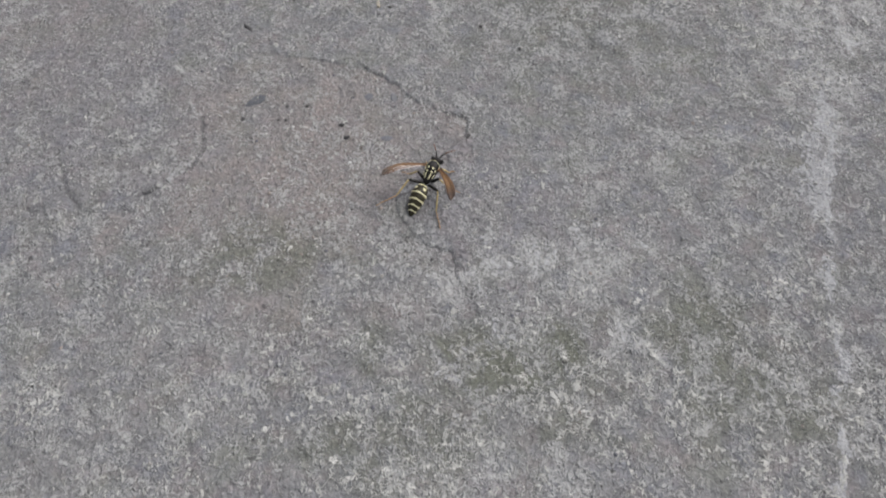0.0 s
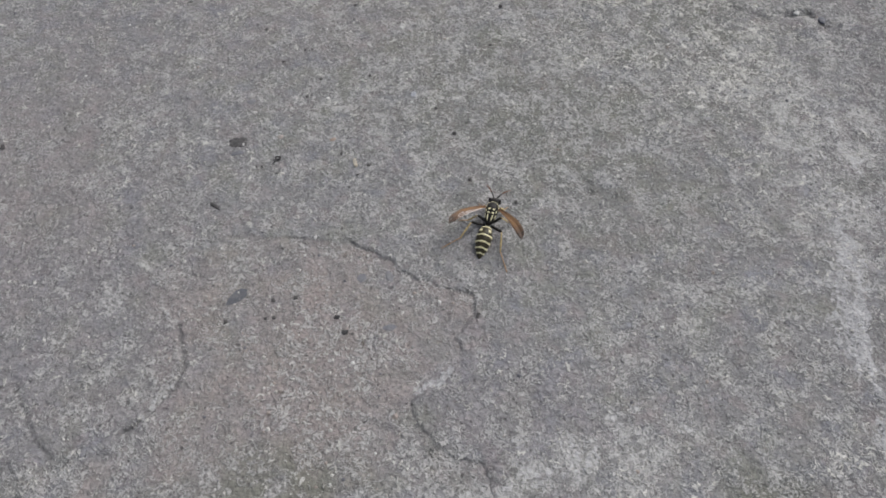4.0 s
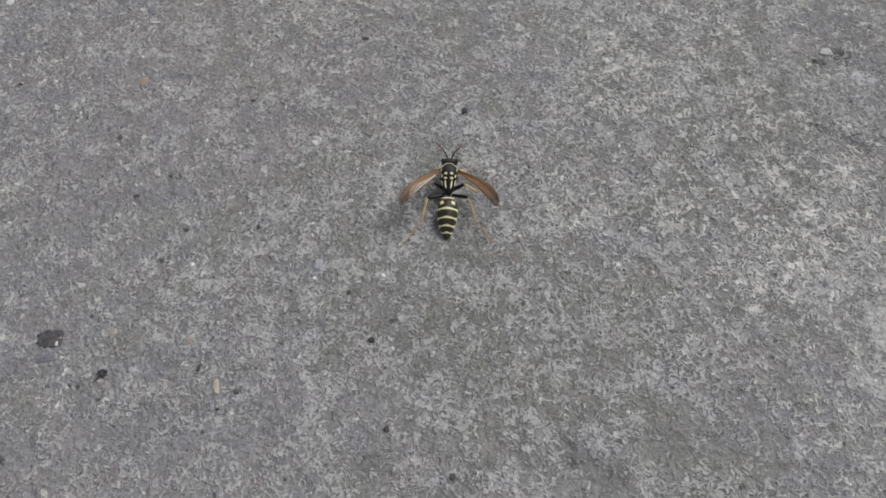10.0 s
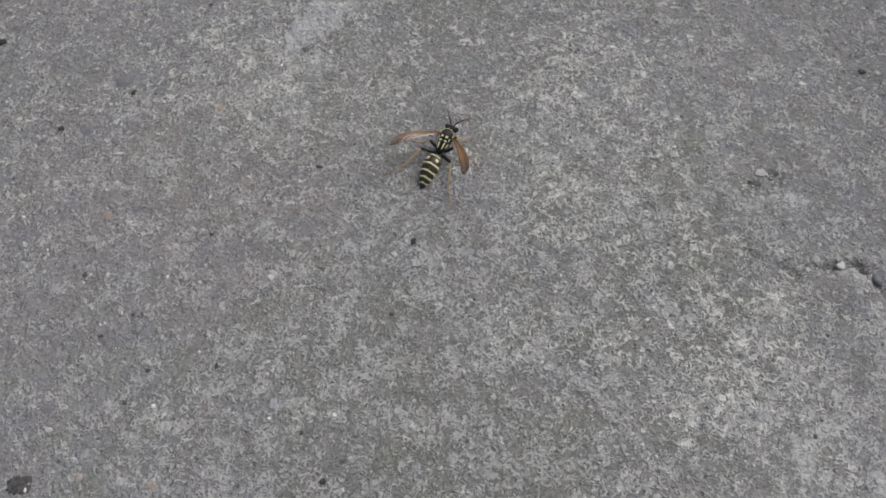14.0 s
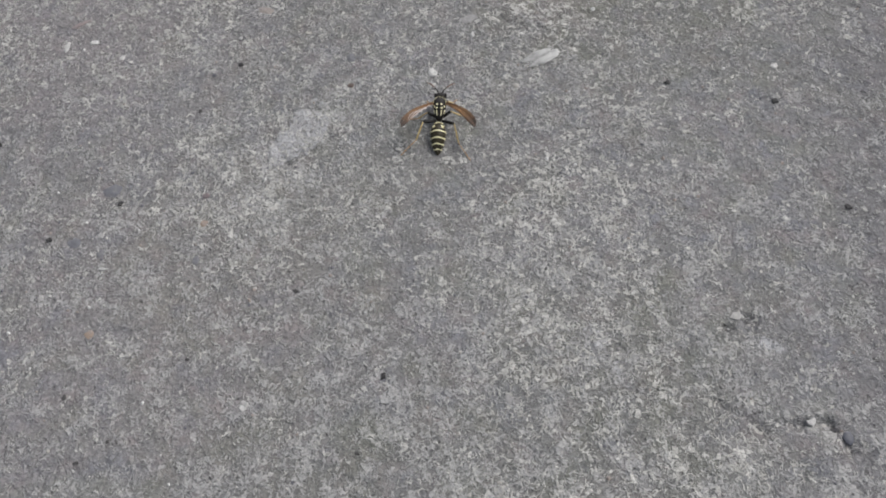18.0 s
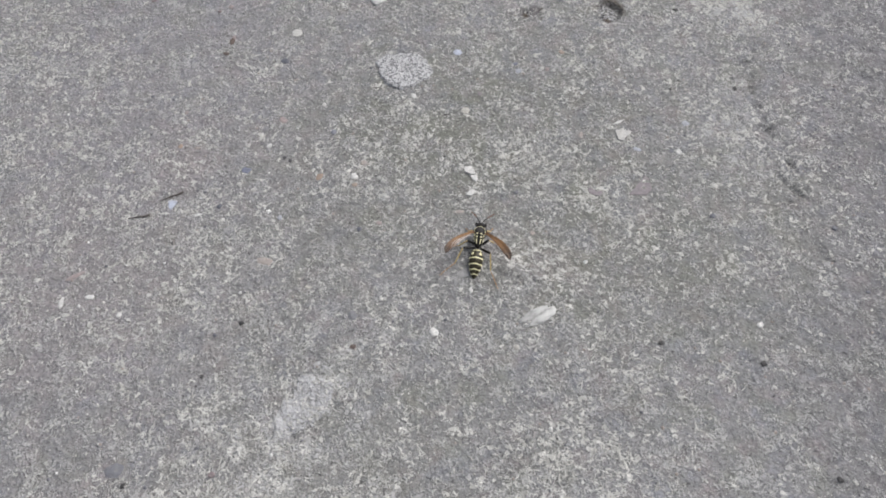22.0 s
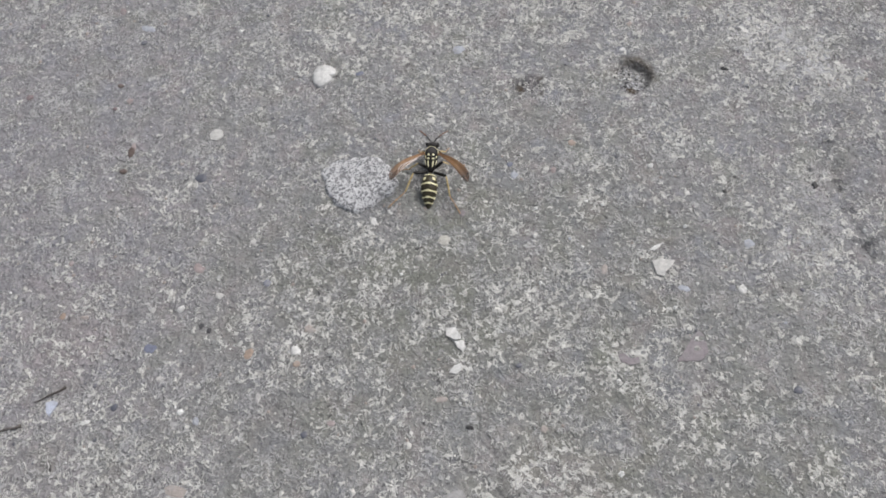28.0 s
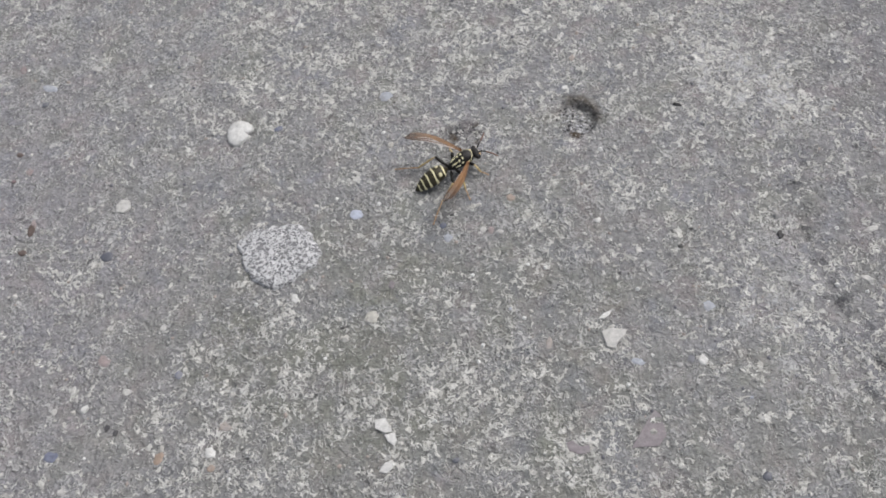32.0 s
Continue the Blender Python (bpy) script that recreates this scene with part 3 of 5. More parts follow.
    # the two sockets get their shade as colour too
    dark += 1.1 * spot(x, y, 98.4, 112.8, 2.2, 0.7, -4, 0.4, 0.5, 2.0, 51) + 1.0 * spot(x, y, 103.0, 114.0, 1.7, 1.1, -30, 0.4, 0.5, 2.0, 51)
    lime += 1.1 * spot(x, y, 105.9, 108.8, 2.5, 1.3, -30, 0.3, 0.8, 2, 261) + 0.6 * spot(x, y, 100.2, 115, 1.8, 1.2, 0, 0.4, 0.8, 2, 263) + 0.5 * groove(x, y, ((69.3, 115.3), (72.9, 111.0), (76.0, 105.5)), 1.6, 2.5) + 0.4 * spot(x, y, 85.8, 120, 4, 3, 0, 0.5, 1.0, 3, 265) + 0.45 * spot(x, y, 119, 194, 4, 6, 0, 0.6, 1.2, 4, 267)
    vein = np.clip(0.7 + 1.5 * rough(x, y, 7, 245, 3), 0, 1)
    lime += 1.0 * groove(x, y, STREAK, 0.8, 2.6) * vein + 0.5 * groove(x, y, STREAK, 3.2, 5.0) * vein + 0.6 * spot(x, y, 88, 0, 3.2, 9, -8, 0.5, 1.2, 5, 247)
    lime += 0.42 * spot(x, y, 101, 42, 15, 26, -12, 0.7, 1.4, 9, 249) + 0.85 * spot(x, y, 9.8, 165.8, 10.0, 5.0, 48, 0.12, 0.8, 4, 27) + 0.32 * spot(x, y, -1, 157, 13, 13, 0, 0.8, 1.2, 5, 251)
    lime += 0.6 * spot(x, y, 139, 287, 6.5, 16, 32, 0.5, 1.2, 5, 127) + 0.5 * spot(x, y, 125.5, 231, 5, 9, 10, 0.5, 1.2, 4, 129) + 0.35 * spot(x, y, 43, -41, 4, 5, 0, 0.5, 1.0, 4, 105)
    lime += 0.75 * groove(x, y, tuple((a - 0.8, b) for a, b in RIM_PATCH[2:] + CRACK_PATCH[3:6]), 0.6, 2.2) * np.clip(0.5 + 2.5 * rough(x, y, 3, 117), 0, 1)
    lime += 0.38 * spot(x, y, 24, -24, 19, 7, 16, 0.6, 1.2, 7, 253) + 0.38 * spot(x, y, 12, -44, 7, 16, -18, 0.6, 1.2, 6, 255)
    speck = 0.1 + 0.68 * np.clip((y - 90) / 130, 0, 1) + 0.6 * rough(x, y, 18, 191, 4) - 0.45 * spot(x, y, -20, 290, 40, 50, 0, 0.8, 0.6, 20, 197)
    speck += 0.7 * spot(x, y, 74, 98, 20, 44, 14, 0.6, 0.9, 9, 193) + 0.8 * spot(x, y, 139, 286, 6.5, 16, 32, 0.4, 1.0, 5, 127)
    speck += 0.5 * spot(x, y, 126.5, 230, 9, 12, 0, 0.6, 0.9, 4, 129) - 0.7 * low * spot(x, y, 10, 10, 90, 60, 0, 0.8, 0.6, 20, 195)
    bloom = 0.45 + 0.35 * spot(x, y, 30, 90, 80, 45, 0, 0.9, 0.5, 20, 207) - 0.15 * spot(x, y, 12, 32, 34, 22, 0, 0.8, 0.6, 14, 289) + 0.8 * rough(x, y, 22, 201, 4) + 0.3 * spot(x, y, 75, 100, 45, 55, 0, 0.8, 0.8, 20, 203) + 0.25 * spot(x, y, 45, 60, 70, 40, 0, 0.8, 0.6, 20, 205)
    speck += 0.75 * spot(x, y, 22, -52, 75, 26, 0, 0.7, 0.9, 14, 227) + 0.4 * spot(x, y, 95, 20, 25, 60, 0, 0.8, 0.9, 14, 229)
    bloom += 0.25 * spot(x, y, -5, 85, 55, 40, 0, 0.8, 0.6, 20, 237) - 0.24 * np.clip((y - 190) / 40, 0, 1) * np.clip((300 - y) / 40, 0, 1) + 0.3 * spot(x, y, -15, 172, 48, 40, 0, 0.8, 0.6, 20, 257) + 0.2 * spot(x, y, 60, -10, 70, 70, 0, 0.8, 0.6, 20, 239)
    speck += 0.28 * spot(x, y, 55, 62, 55, 38, 0, 0.8, 0.8, 9, 285)
    bloom += 0.12 * spot(x, y, 40, 68, 40, 22, 0, 0.8, 0.8, 12, 287) + 0.2 * spot(x, y, -2, 172, 26, 18, 0, 0.8, 0.8, 12, 279)
    bloom -= 0.35 * spot(x, y, 105, 205, 36, 36, 0, 0.8, 0.8, 14, 259)
    bloom += 0.3 * spot(x, y, 25, -55, 95, 35, 0, 0.8, 0.7, 16, 231)
    speck += 0.6 * spot(x, y, 6, 156, 28, 18, 0, 0.7, 0.9, 8, 211) + 0.12 * spot(x, y, 95, 165, 30, 20, 0, 0.7, 0.9, 9, 273) + 0.25 * spot(x, y, 60, 310, 40, 20, 0, 0.7, 0.9, 9, 277) + 0.75 * spot(x, y, 70, 198, 11, 6, -32, 0.5, 0.9, 4, 213) + 0.35 * spot(x, y, -24, 240, 12, 10, 0, 0.6, 0.9, 5, 271) + 0.65 * spot(x, y, 66, 148, 18, 10, 0, 0.6, 0.9, 6, 215)
    speck += 0.5 * groove(x, y, STREAK, 1.1, 2.4) * np.clip(0.75 + 1.6 * rough(x, y, 4, 113), 0, 1) - 0.55 * far_side(x, y)
    ring = np.hypot((x - 102.3) / 4.1, (y - 283.2) / 4.5)
    lean = np.clip(((x - 102.3) * 0.8 + (y - 283.2) * 0.6) / 4.2, -1, 1)
    # brown dirt on the hole's rim, with the rim's shade painted in
    grime_and_shade = 0.85 * np.exp(-(((ring - 1.12) / 0.22) ** 2)) * np.clip(2.2 * lean - 0.7, 0, 1)
    grime_and_shade += 1.4 * spot(x, y, 101.4, 279.8, 1.2, 0.9, 0, 0.4, 0.4, 1.5, 183) + 0.3 * np.exp(-(((ring - 0.97) / 0.1) ** 2)) * np.clip(0.5 + 2 * rough(x, y, 2, 225), 0, 1)
    grime_and_shade += 1.3 * spot(x, y, 78.3, 285.3, 4.2, 2.4, 0, 0.6, 0.9, 2, 181) * np.clip(0.3 + 5.0 * rough(x, y, 1.7, 221, 2), 0, 1)
    grime_and_shade += spot(x, y, -22, 2, 28, 30, 0, 0.5, 0.6, 10, 161) * np.clip(9.0 * (lattice(x, y, 1.5, 235) - 0.36), 0, 0.8) * (lattice(x, y, 9.0, 237) > -0.05)
    speck = np.where(ring < 0.9, 0.8, speck) + 0.5 * spot(x, y, 78.3, 285.3, 4.2, 2.4, 0, 0.6, 0.9, 2, 181) - 1.5 * grime_and_shade
    # shaded floor of the round hole, painted darker
    dark += 0.35 * np.clip(3.0 - 3.2 * ring, 0, 1)
    # more of the painted lens tint, far left and beyond the shoulder
    cool += 0.55 * spot(x, y, -45, 290, 42, 70, 0, 0.9, 0.5, 25, 217) + (0.5 + 0.5 * np.clip((y - 190) / 40, 0, 1)) * far_side(x, y) + 0.4 * spot(x, y, -95, 100, 45, 70, 0, 0.9, 0.5, 25, 219)
    return {"lime": lime, "bloom": bloom, "pale": pale, "olive": olive, "warm": warm, "cool": cool, "dark": dark, "speck": speck, "grime_and_shade": grime_and_shade}


def build_ground():
    def marks(low, high, step, fine_low, fine_high):
        inner = np.concatenate([np.arange(low, fine_low, step), np.arange(fine_low, fine_high, 0.26), np.arange(fine_high, high + 0.01, step)])
        out = np.concatenate([step * 1.6 ** np.arange(1, 9), 60 * 1.9 ** np.arange(0, 11)])
        out = np.cumsum(out)
        return np.concatenate([low - out[::-1], inner, high + out])

    xs, ys = marks(-128, 182, 0.46, -27, 12), marks(-86, 360, 0.46, -27, 35)
    x, y = np.meshgrid(xs, ys)
    x, y = x.ravel(), y.ravel()
    near = (x > -140) & (x < 195) & (y > -98) & (y < 372)
    z = np.where(near, terrain(x, y), 0.0)
    z = np.where(near | (x < 195), z, -0.6)
    count, wide = len(x), len(xs)
    mesh = bpy.data.meshes.new("ground")
    mesh.vertices.add(count)
    mesh.vertices.foreach_set("co", (np.stack([x, y, z], 1) * MM).ravel())
    i, j = np.meshgrid(np.arange(wide - 1), np.arange(len(ys) - 1))
    a = (j * wide + i).ravel()
    quads = np.stack([a, a + 1, a + 1 + wide, a + wide], 1)
    mesh.loops.add(quads.size)
    mesh.loops.foreach_set("vertex_index", quads.ravel())
    mesh.polygons.add(len(quads))
    mesh.polygons.foreach_set("loop_start", np.arange(0, quads.size, 4))
    mesh.polygons.foreach_set("use_smooth", np.ones(len(quads), bool))
    mesh.update(calc_edges=True)
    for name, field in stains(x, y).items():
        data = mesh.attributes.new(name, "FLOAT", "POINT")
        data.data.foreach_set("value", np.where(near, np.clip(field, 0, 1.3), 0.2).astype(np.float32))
    mesh.materials.append(CONCRETE)
    return tagged(new("ground", mesh), "weathered grey concrete slab with cracks, stains and worn aggregate", "concrete ground", kind="structure")


ground = build_ground()


def height_at(x, y):
    return float(terrain(np.array([float(x)]), np.array([float(y)]))[0])


# ---- small mesh helpers ----
def mesh_of(name, bm, material, smooth=True):
    mesh = bpy.data.meshes.new(name)
    for face in bm.faces:
        face.smooth = smooth
    bm.to_mesh(mesh)
    bm.free()
    mesh.materials.append(material)
    return mesh


def part(name, bm, material, parent, label="", at=None):
    ob = new(name, mesh_of(name, bm, material))
    ob.parent = parent
    if at is not None:
        ob.matrix_basis = at
    return tagged(ob, label)


def loft(rings, cap=True):
    """A closed skin over rings of points, given in millimetres."""
    bm = bmesh.new()
    rows = [[bm.verts.new(Vector(p) * MM) for p in ring] for ring in rings]
    for a, b in zip(rows, rows[1:]):
        for k in range(len(a)):
            m = (k + 1) % len(a)
            bm.faces.new((a[k], a[m], b[m], b[k]))
    if cap:
        bm.faces.new(rows[0][::-1])
        bm.faces.new(rows[-1])
    bmesh.ops.recalc_face_normals(bm, faces=bm.faces)
    return bm


def tube(points, radii, sides=8):
    points = [Vector(p) for p in points]
    rings = []
    for k, p in enumerate(points):
        way = (points[min(k + 1, len(points) - 1)] - points[max(k - 1, 0)]).normalized()
        u = way.cross(Vector((0.13, 0.21, 0.97))).normalized()
        v = way.cross(u)
        rings.append([p + radii[k] * (math.cos(a) * u + math.sin(a) * v) for a in (2 * math.pi * s / sides for s in range(sides))])
    return loft(rings)


def slices(stations, sides=20):
    """Rings across y: stations of y, z, half width, half height."""
    return [[(w * math.cos(a), y, z + h * math.sin(a)) for a in (2 * math.pi * s / sides for s in range(sides))] for y, z, w, h in stations]


def egg(cx, cy, cz, rx, ry, rz, rows=9, sides=16):
    rings = []
    for k in range(rows):
        b = -math.pi / 2 + math.pi * (k + 0.35) / (rows - 0.3)
        rings.append([(cx + rx * math.cos(b) * math.cos(a), cy + ry * math.sin(b), cz + rz * math.cos(b) * math.sin(a)) for a in (2 * math.pi * s / sides for s in range(sides))])
    return loft(rings)


# ---- the wasp ----
# Nose along +y; the origin lies on the ground under the middle of the thorax.
def rise(table):
    """The walking wasp holds its head high and its tail low."""
    return tuple((y, z + (0.19 if y > 0 else 0.09) * y, *rest) for y, z, *rest in table)


def outline_at(y, table):
    ys = [row[0] for row in table]
    return [float(np.interp(-y, [-v for v in ys], [row[k] for row in table])) for k in (1, 2, 3)]


ABDOMEN = rise(((-2.5, 3.35, 0.34, 0.34), (-2.9, 3.4, 0.85, 0.75), (-3.4, 3.45, 1.36, 1.2), (-4.2, 3.4, 1.78, 1.55), (-5.4, 3.25, 2.0, 1.72), (-6.7, 3.0, 1.98, 1.68),
           (-7.9, 2.6, 1.76, 1.46), (-9.0, 2.2, 1.4, 1.12), (-9.9, 1.8, 0.95, 0.74), (-10.55, 1.5, 0.5, 0.4), (-10.9, 1.35, 0.12, 0.1)))


def shell(start, end, table, grow=0.0, steps=6, sides=28, flare=0.05):
    rings = []
    for k in range(steps + 1):
        y = start + (end - start) * k / steps
        z, w, h = outline_at(y, table)
        g = 1.0 + grow + flare * (k / steps - 0.5)
        rings += slices([(y, z, w * g, h * g)], sides)
    return rings


def banded(start, end, table, grow, wave, sides=28):
    """A yellow hind band with a wavy front edge."""
    rings = []
    for k in range(4):
        ring = []
        for s in range(sides):
            a = 2 * math.pi * s / sides
            lead = start + wave * (math.cos(2 * a) * 0.5 + 0.5 * math.cos(4 * a))
            y = lead + (end - lead) * k / 3
            z, w, h = outline_at(y, table)
            g = 1.0 + grow
            ring.append((w * g * math.cos(a), y, z + h * g * math.sin(a)))
        rings.append(ring)
    return loft(rings, cap=False)


def patch_on(table, y, side, length, width, lift=0.05):
    """A small domed mark on the upper skin of a body shape. side: angle from the top, in degrees."""
    bm = bmesh.new()
    z, w, h = outline_at(y, table)
    rows = []
    for r in (0.15, 0.6, 0.88, 1.0):
        row = []
        for s in range(12):
            a = 2 * math.pi * s / 12
            yy = y + r * length * math.copysign(abs(math.sin(a)) ** 0.6, math.sin(a))
            z, w, h = outline_at(yy, table)
            b = radians(90 - side) - r * width * math.copysign(abs(math.cos(a)) ** 0.6, math.cos(a)) / max(w, 0.3)
            g = 1 + (lift if r < 0.95 else -0.01) / max(w, 0.3)
            row.append(bm.verts.new(Vector((w * g * math.cos(b), yy, z + h * g * math.sin(b))) * MM))
        rows.append(row)
    bm.faces.new(rows[0])
    for a, b in zip(rows, rows[1:]):
        for k in range(12):
            bm.faces.new((a[k], b[k], b[(k + 1) % 12], a[(k + 1) % 12]))
    bmesh.ops.recalc_face_normals(bm, faces=bm.faces)
    return bm


THORAX = rise(((4.05, 3.5, 0.85, 0.75), (3.75, 3.6, 1.3, 1.06), (3.0, 3.75, 1.64, 1.4), (2.0, 3.8, 1.72, 1.5), (1.1, 3.75, 1.66, 1.44), (0.3, 3.7, 1.5, 1.3), (-0.5, 3.6, 1.32, 1.15),
               (-1.2, 3.45, 1.1, 0.97), (-1.8, 3.3, 0.72, 0.7), (-2.3, 3.25, 0.34, 0.36)))

SMALL = 0.885  # the wasp is 14.7 mm long
wasp = tagged(new("wasp"), "black and yellow paper wasp with spread amber wings crawling on concrete", "wasp")

thorax = part("thorax", loft(slices(THORAX, 28)), BLACK, wasp, "black thorax with pale yellow marks")
part("shield", patch_on(THORAX, 2.85, 0, 0.98, 1.3, 0.05), SKYLIT, thorax, "dull dark shield of the thorax, greyed by sky sheen in its colour")
part("scutellum", patch_on(THORAX, 1.35, 0, 0.62, 1.0, 0.1), BLACK, thorax)
arch = []
for k in range(13):
    a = radians(-84 + 14 * k)
    y = 3.98 - 1.05 * abs(math.sin(a)) ** 2.2
    z, w, h = outline_at(y, THORAX)
    arch.append((w * 1.03 * math.sin(a), y, z + h * 1.03 * math.cos(a)))
part("collar", tube(arch, [0.05 + 0.03 * math.sin(math.pi * k / 12) for k in range(13)], 7), YELLOW, thorax, "pale yellow collar stripe")
for side in (-1, 1):
    part("shoulder_spot", patch_on(THORAX, 2.5, side * 70, 0.36, 0.18, 0.07), YELLOW, thorax, "pale yellow shoulder spot")
    part("scutellum_spot", patch_on(THORAX, 1.4, side * 19, 0.25, 0.3, 0.15), YELLOW, thorax, "pale yellow spot")
    part("side_spot", patch_on(THORAX, 1.1, side * 52, 0.34, 0.16, 0.08), YELLOW, thorax, "pale yellow spot")
    part("hind_spot", patch_on(THORAX, 0.55, side * 23, 0.19, 0.34, 0.1), YELLOW, thorax, "pale yellow spot")
    part("hind_stripe", patch_on(THORAX, -0.6, side * 27, 0.75, 0.17, 0.08), YELLOW, thorax, "long pale yellow stripe")
    part("flank_mark", patch_on(THORAX, -0.1, side * 66, 0.6, 0.16, 0.06), YELLOW, thorax, "pale yellow mark")
    part("wing_base", egg(side * 1.6, 2.15, 4.55, 0.3, 0.42, 0.24, 7, 10), AMBER, thorax, "rusty wing base")

HEAD = rise(((5.6, 3.0, 0.65, 0.55), (5.45, 3.05, 1.15, 0.8), (5.2, 3.15, 1.45, 0.98), (4.85, 3.2, 1.56, 1.0), (4.5, 3.2, 1.4, 0.88), (4.25, 3.2, 0.9, 0.6), (3.9, 3.3, 0.45, 0.45)))
head = part("head", loft(slices(HEAD, 24)), SKYLIT, wasp, "black head with large dark eyes")
for side in (-1, 1):
    part("eye", egg(side * 1.32, 5.0, 4.15, 0.4, 0.56, 0.8, 9, 14), EYE, head, "glossy dark eye")
    part("mandible", tube([(side * 0.5, 5.4, 3.7), (side * 0.42, 5.8, 3.4), (side * 0.12, 5.95, 3.3)], (0.22, 0.18, 0.06), 7), AMBER, head)
part("face", egg(0, 5.5, 4.0, 0.62, 0.25, 0.55, 7, 12), YELLOW, head, "yellow face plate")

antennae = []
for side in (-1, 1):
    root = Vector((side * 0.4, 5.45, 4.7))
    line = [Vector(p) for p in ((0, 0, 0), (side * 0.5, 0.7, 0.5), (side * 1.05, 1.45, 0.55), (side * 1.65, 2.2, 0.45), (side * 2.3, 2.95, 0.2), (side * 2.95, 3.6, -0.1))]
    scape = part("antenna", tube(line[:3], (0.13, 0.16, 0.15), 7), BLACK, wasp, "thin antenna, black at the root and rusty at the tip", pose(*(root * MM)))
    part("antenna_tip", tube(line[2:], (0.15, 0.155, 0.145, 0.09), 7), FEELER, scape, "rusty antenna tip")
    antennae.append((scape, root, side))

part("waist", loft(slices(rise(((-2.1, 3.25, 0.36, 0.36), (-2.4, 3.3, 0.3, 0.3), (-2.7, 3.35, 0.42, 0.42))), 14)), BLACK, wasp)

EDGES = (-2.5, -3.7, -6.05, -7.65, -8.95, -10.0, -10.9)
for k, (start, end) in enumerate(zip(EDGES, EDGES[1:])):
    plate = part("abdomen_plate", loft(shell(start + 0.12, end, ABDOMEN, 0.0)), OLIVE, wasp, "brown-black abdomen plate with a yellow hind band")
    if k < 5:
        part("yellow_band", banded(end + (0.34, 0.42, 0.38, 0.34, 0.28)[k], end - 0.02, ABDOMEN, 0.03, 0.24 if k else 0.06), YELLOW, plate, "pale yellow band")
    if k == 1:
        for side in (-1, 1):
            part("yellow_spot", patch_on(ABDOMEN, -4.6, side * 40, 0.4, 0.5, 0.05), YELLOW, plate, "pale yellow spot")


def wing_mesh(side):
    """A wing folded lengthwise, running back along -y from its root; the outer, leading edge is arched."""
    bm = bmesh.new()
    rows = []
    length, steps = 13.8, 24
    for k in range(steps + 1):
        f = k / steps
        wide = 0.6 + 1.5 * math.sin(min(1.0, f * 1.25) * math.pi * 0.5) ** 1.4
        if f > 0.8:
            wide *= math.sqrt(max(0.0, 1 - ((f - 0.8) / 0.2) ** 2)) * 0.86 + 0.14
        row = []
        for s in range(9):
            u = s / 8
            x = side * ((u - 0.35) * wide + 0.75 * math.sin(math.pi * f) + 0.1 * (1 - f))
            lift = 0.1 * math.sin(u * math.pi * 2.6 + 0.4) * (0.4 + f) + 0.3 * math.sin(math.pi * f) - 0.3 * u * f
            y = -length * f * (1.0 - 0.05 * f * u)
            row.append(Vector((x, y, lift)))
        rows.append(row)
    top = [[bm.verts.new((p + Vector((0, 0, 0.03))) * MM) for p in row] for row in rows]
    low = [[bm.verts.new((p - Vector((0, 0, 0.03))) * MM) for p in row] for row in rows]
    for a, b in zip(range(steps), range(1, steps + 1)):
        for s in range(8):
            bm.faces.new((top[a][s], top[a][s + 1], top[b][s + 1], top[b][s]))
            bm.faces.new((low[a][s], low[b][s], low[b][s + 1], low[a][s + 1]))
        for s in (0, 8):
            bm.faces.new((top[a][s], top[b][s], low[b][s], low[a][s]))
    for r in (0, steps):
        for s in range(8):
            bm.faces.new((top[r][s], low[r][s], low[r][s + 1], top[r][s + 1]))
    bmesh.ops.recalc_face_normals(bm, faces=bm.faces)
    return bm, rows


def pleat(rows, side, first, last, inset, wide, drop):
    """A long narrow leaf along the inner edge of the fore wing: hind wing, sheen streak or fold."""
    rings = []
    for k in range(first, last + 1):
        f = (k - first) / (last - first)
        w = wide * (0.2 + 0.8 * math.sin(math.pi * min(1.0, 0.12 + 0.88 * f)))
        p = rows[k][0] - Vector((side * inset * math.sin(math.pi * f), 0, drop))
        upper = [(p.x - side * w * u, p.y, p.z + 0.05 * math.sin(7 * u) - 0.1 * u + 0.03) for u in (0, 0.25, 0.5, 0.75, 1)]
        rings.append(upper + [(x, y, z - 0.05) for x, y, z in upper[::-1]])
    return loft(rings)


# the wasp holds its wings half spread and raised, one a little wider than the other
for side, spread, raised, roll in ((-1, 34.0, 21.0, -4), (1, 40.5, 18.0, -12)):
    bm, rows = wing_mesh(side)
    turn = Matrix.Translation(Vector((side * 1.55, 2.15, 4.75)) * MM) @ pose(0, 0, 0, 0, 0, side * spread) @ pose(0, 0, 0, -raised, 0, 0) @ pose(0, 0, 0, 0, side * roll, 0)
    wing = part("wing", bm, WING, wasp, "folded translucent amber wing with a smoky tip", turn)
    if side < 0:
        # pale strips laid over the left wing as painted sky sheen
        for first, last, inset, wide in ((9, 20, -0.95, 0.17), (6, 19, -0.5, 0.22), (3, 17, -0.02, 0.28)):
            part("hind_wing_sheen", pleat(rows, side, first, last, inset, wide, -0.2), HIND_SHEEN, wing, "pleated hind wing with pale sky sheen in its colour")
        for inset in (-0.74, -0.25):
            part("wing_fold", pleat(rows, side, 5, 21, inset, 0.14, -0.18), VEIN, wing, "dark fold between the pleats")
    else:
        part("hind_wing_sheen", pleat(rows, side, 4, 16, 0.0, 0.26, 0.05), HIND_SHEEN, wing, "pleated hind wing with pale sky sheen in its colour")
    for s, reach in ((8, 24), (6, 20), (3, 18), (0, 21)):
        line = [rows[k][s] + Vector((0, 0, 0.05)) for k in range(0, reach + 1, 2)]
        part("vein", tube(line, [0.065 - 0.035 * k / len(line) for k in range(len(line))], 6), VEIN, wing)

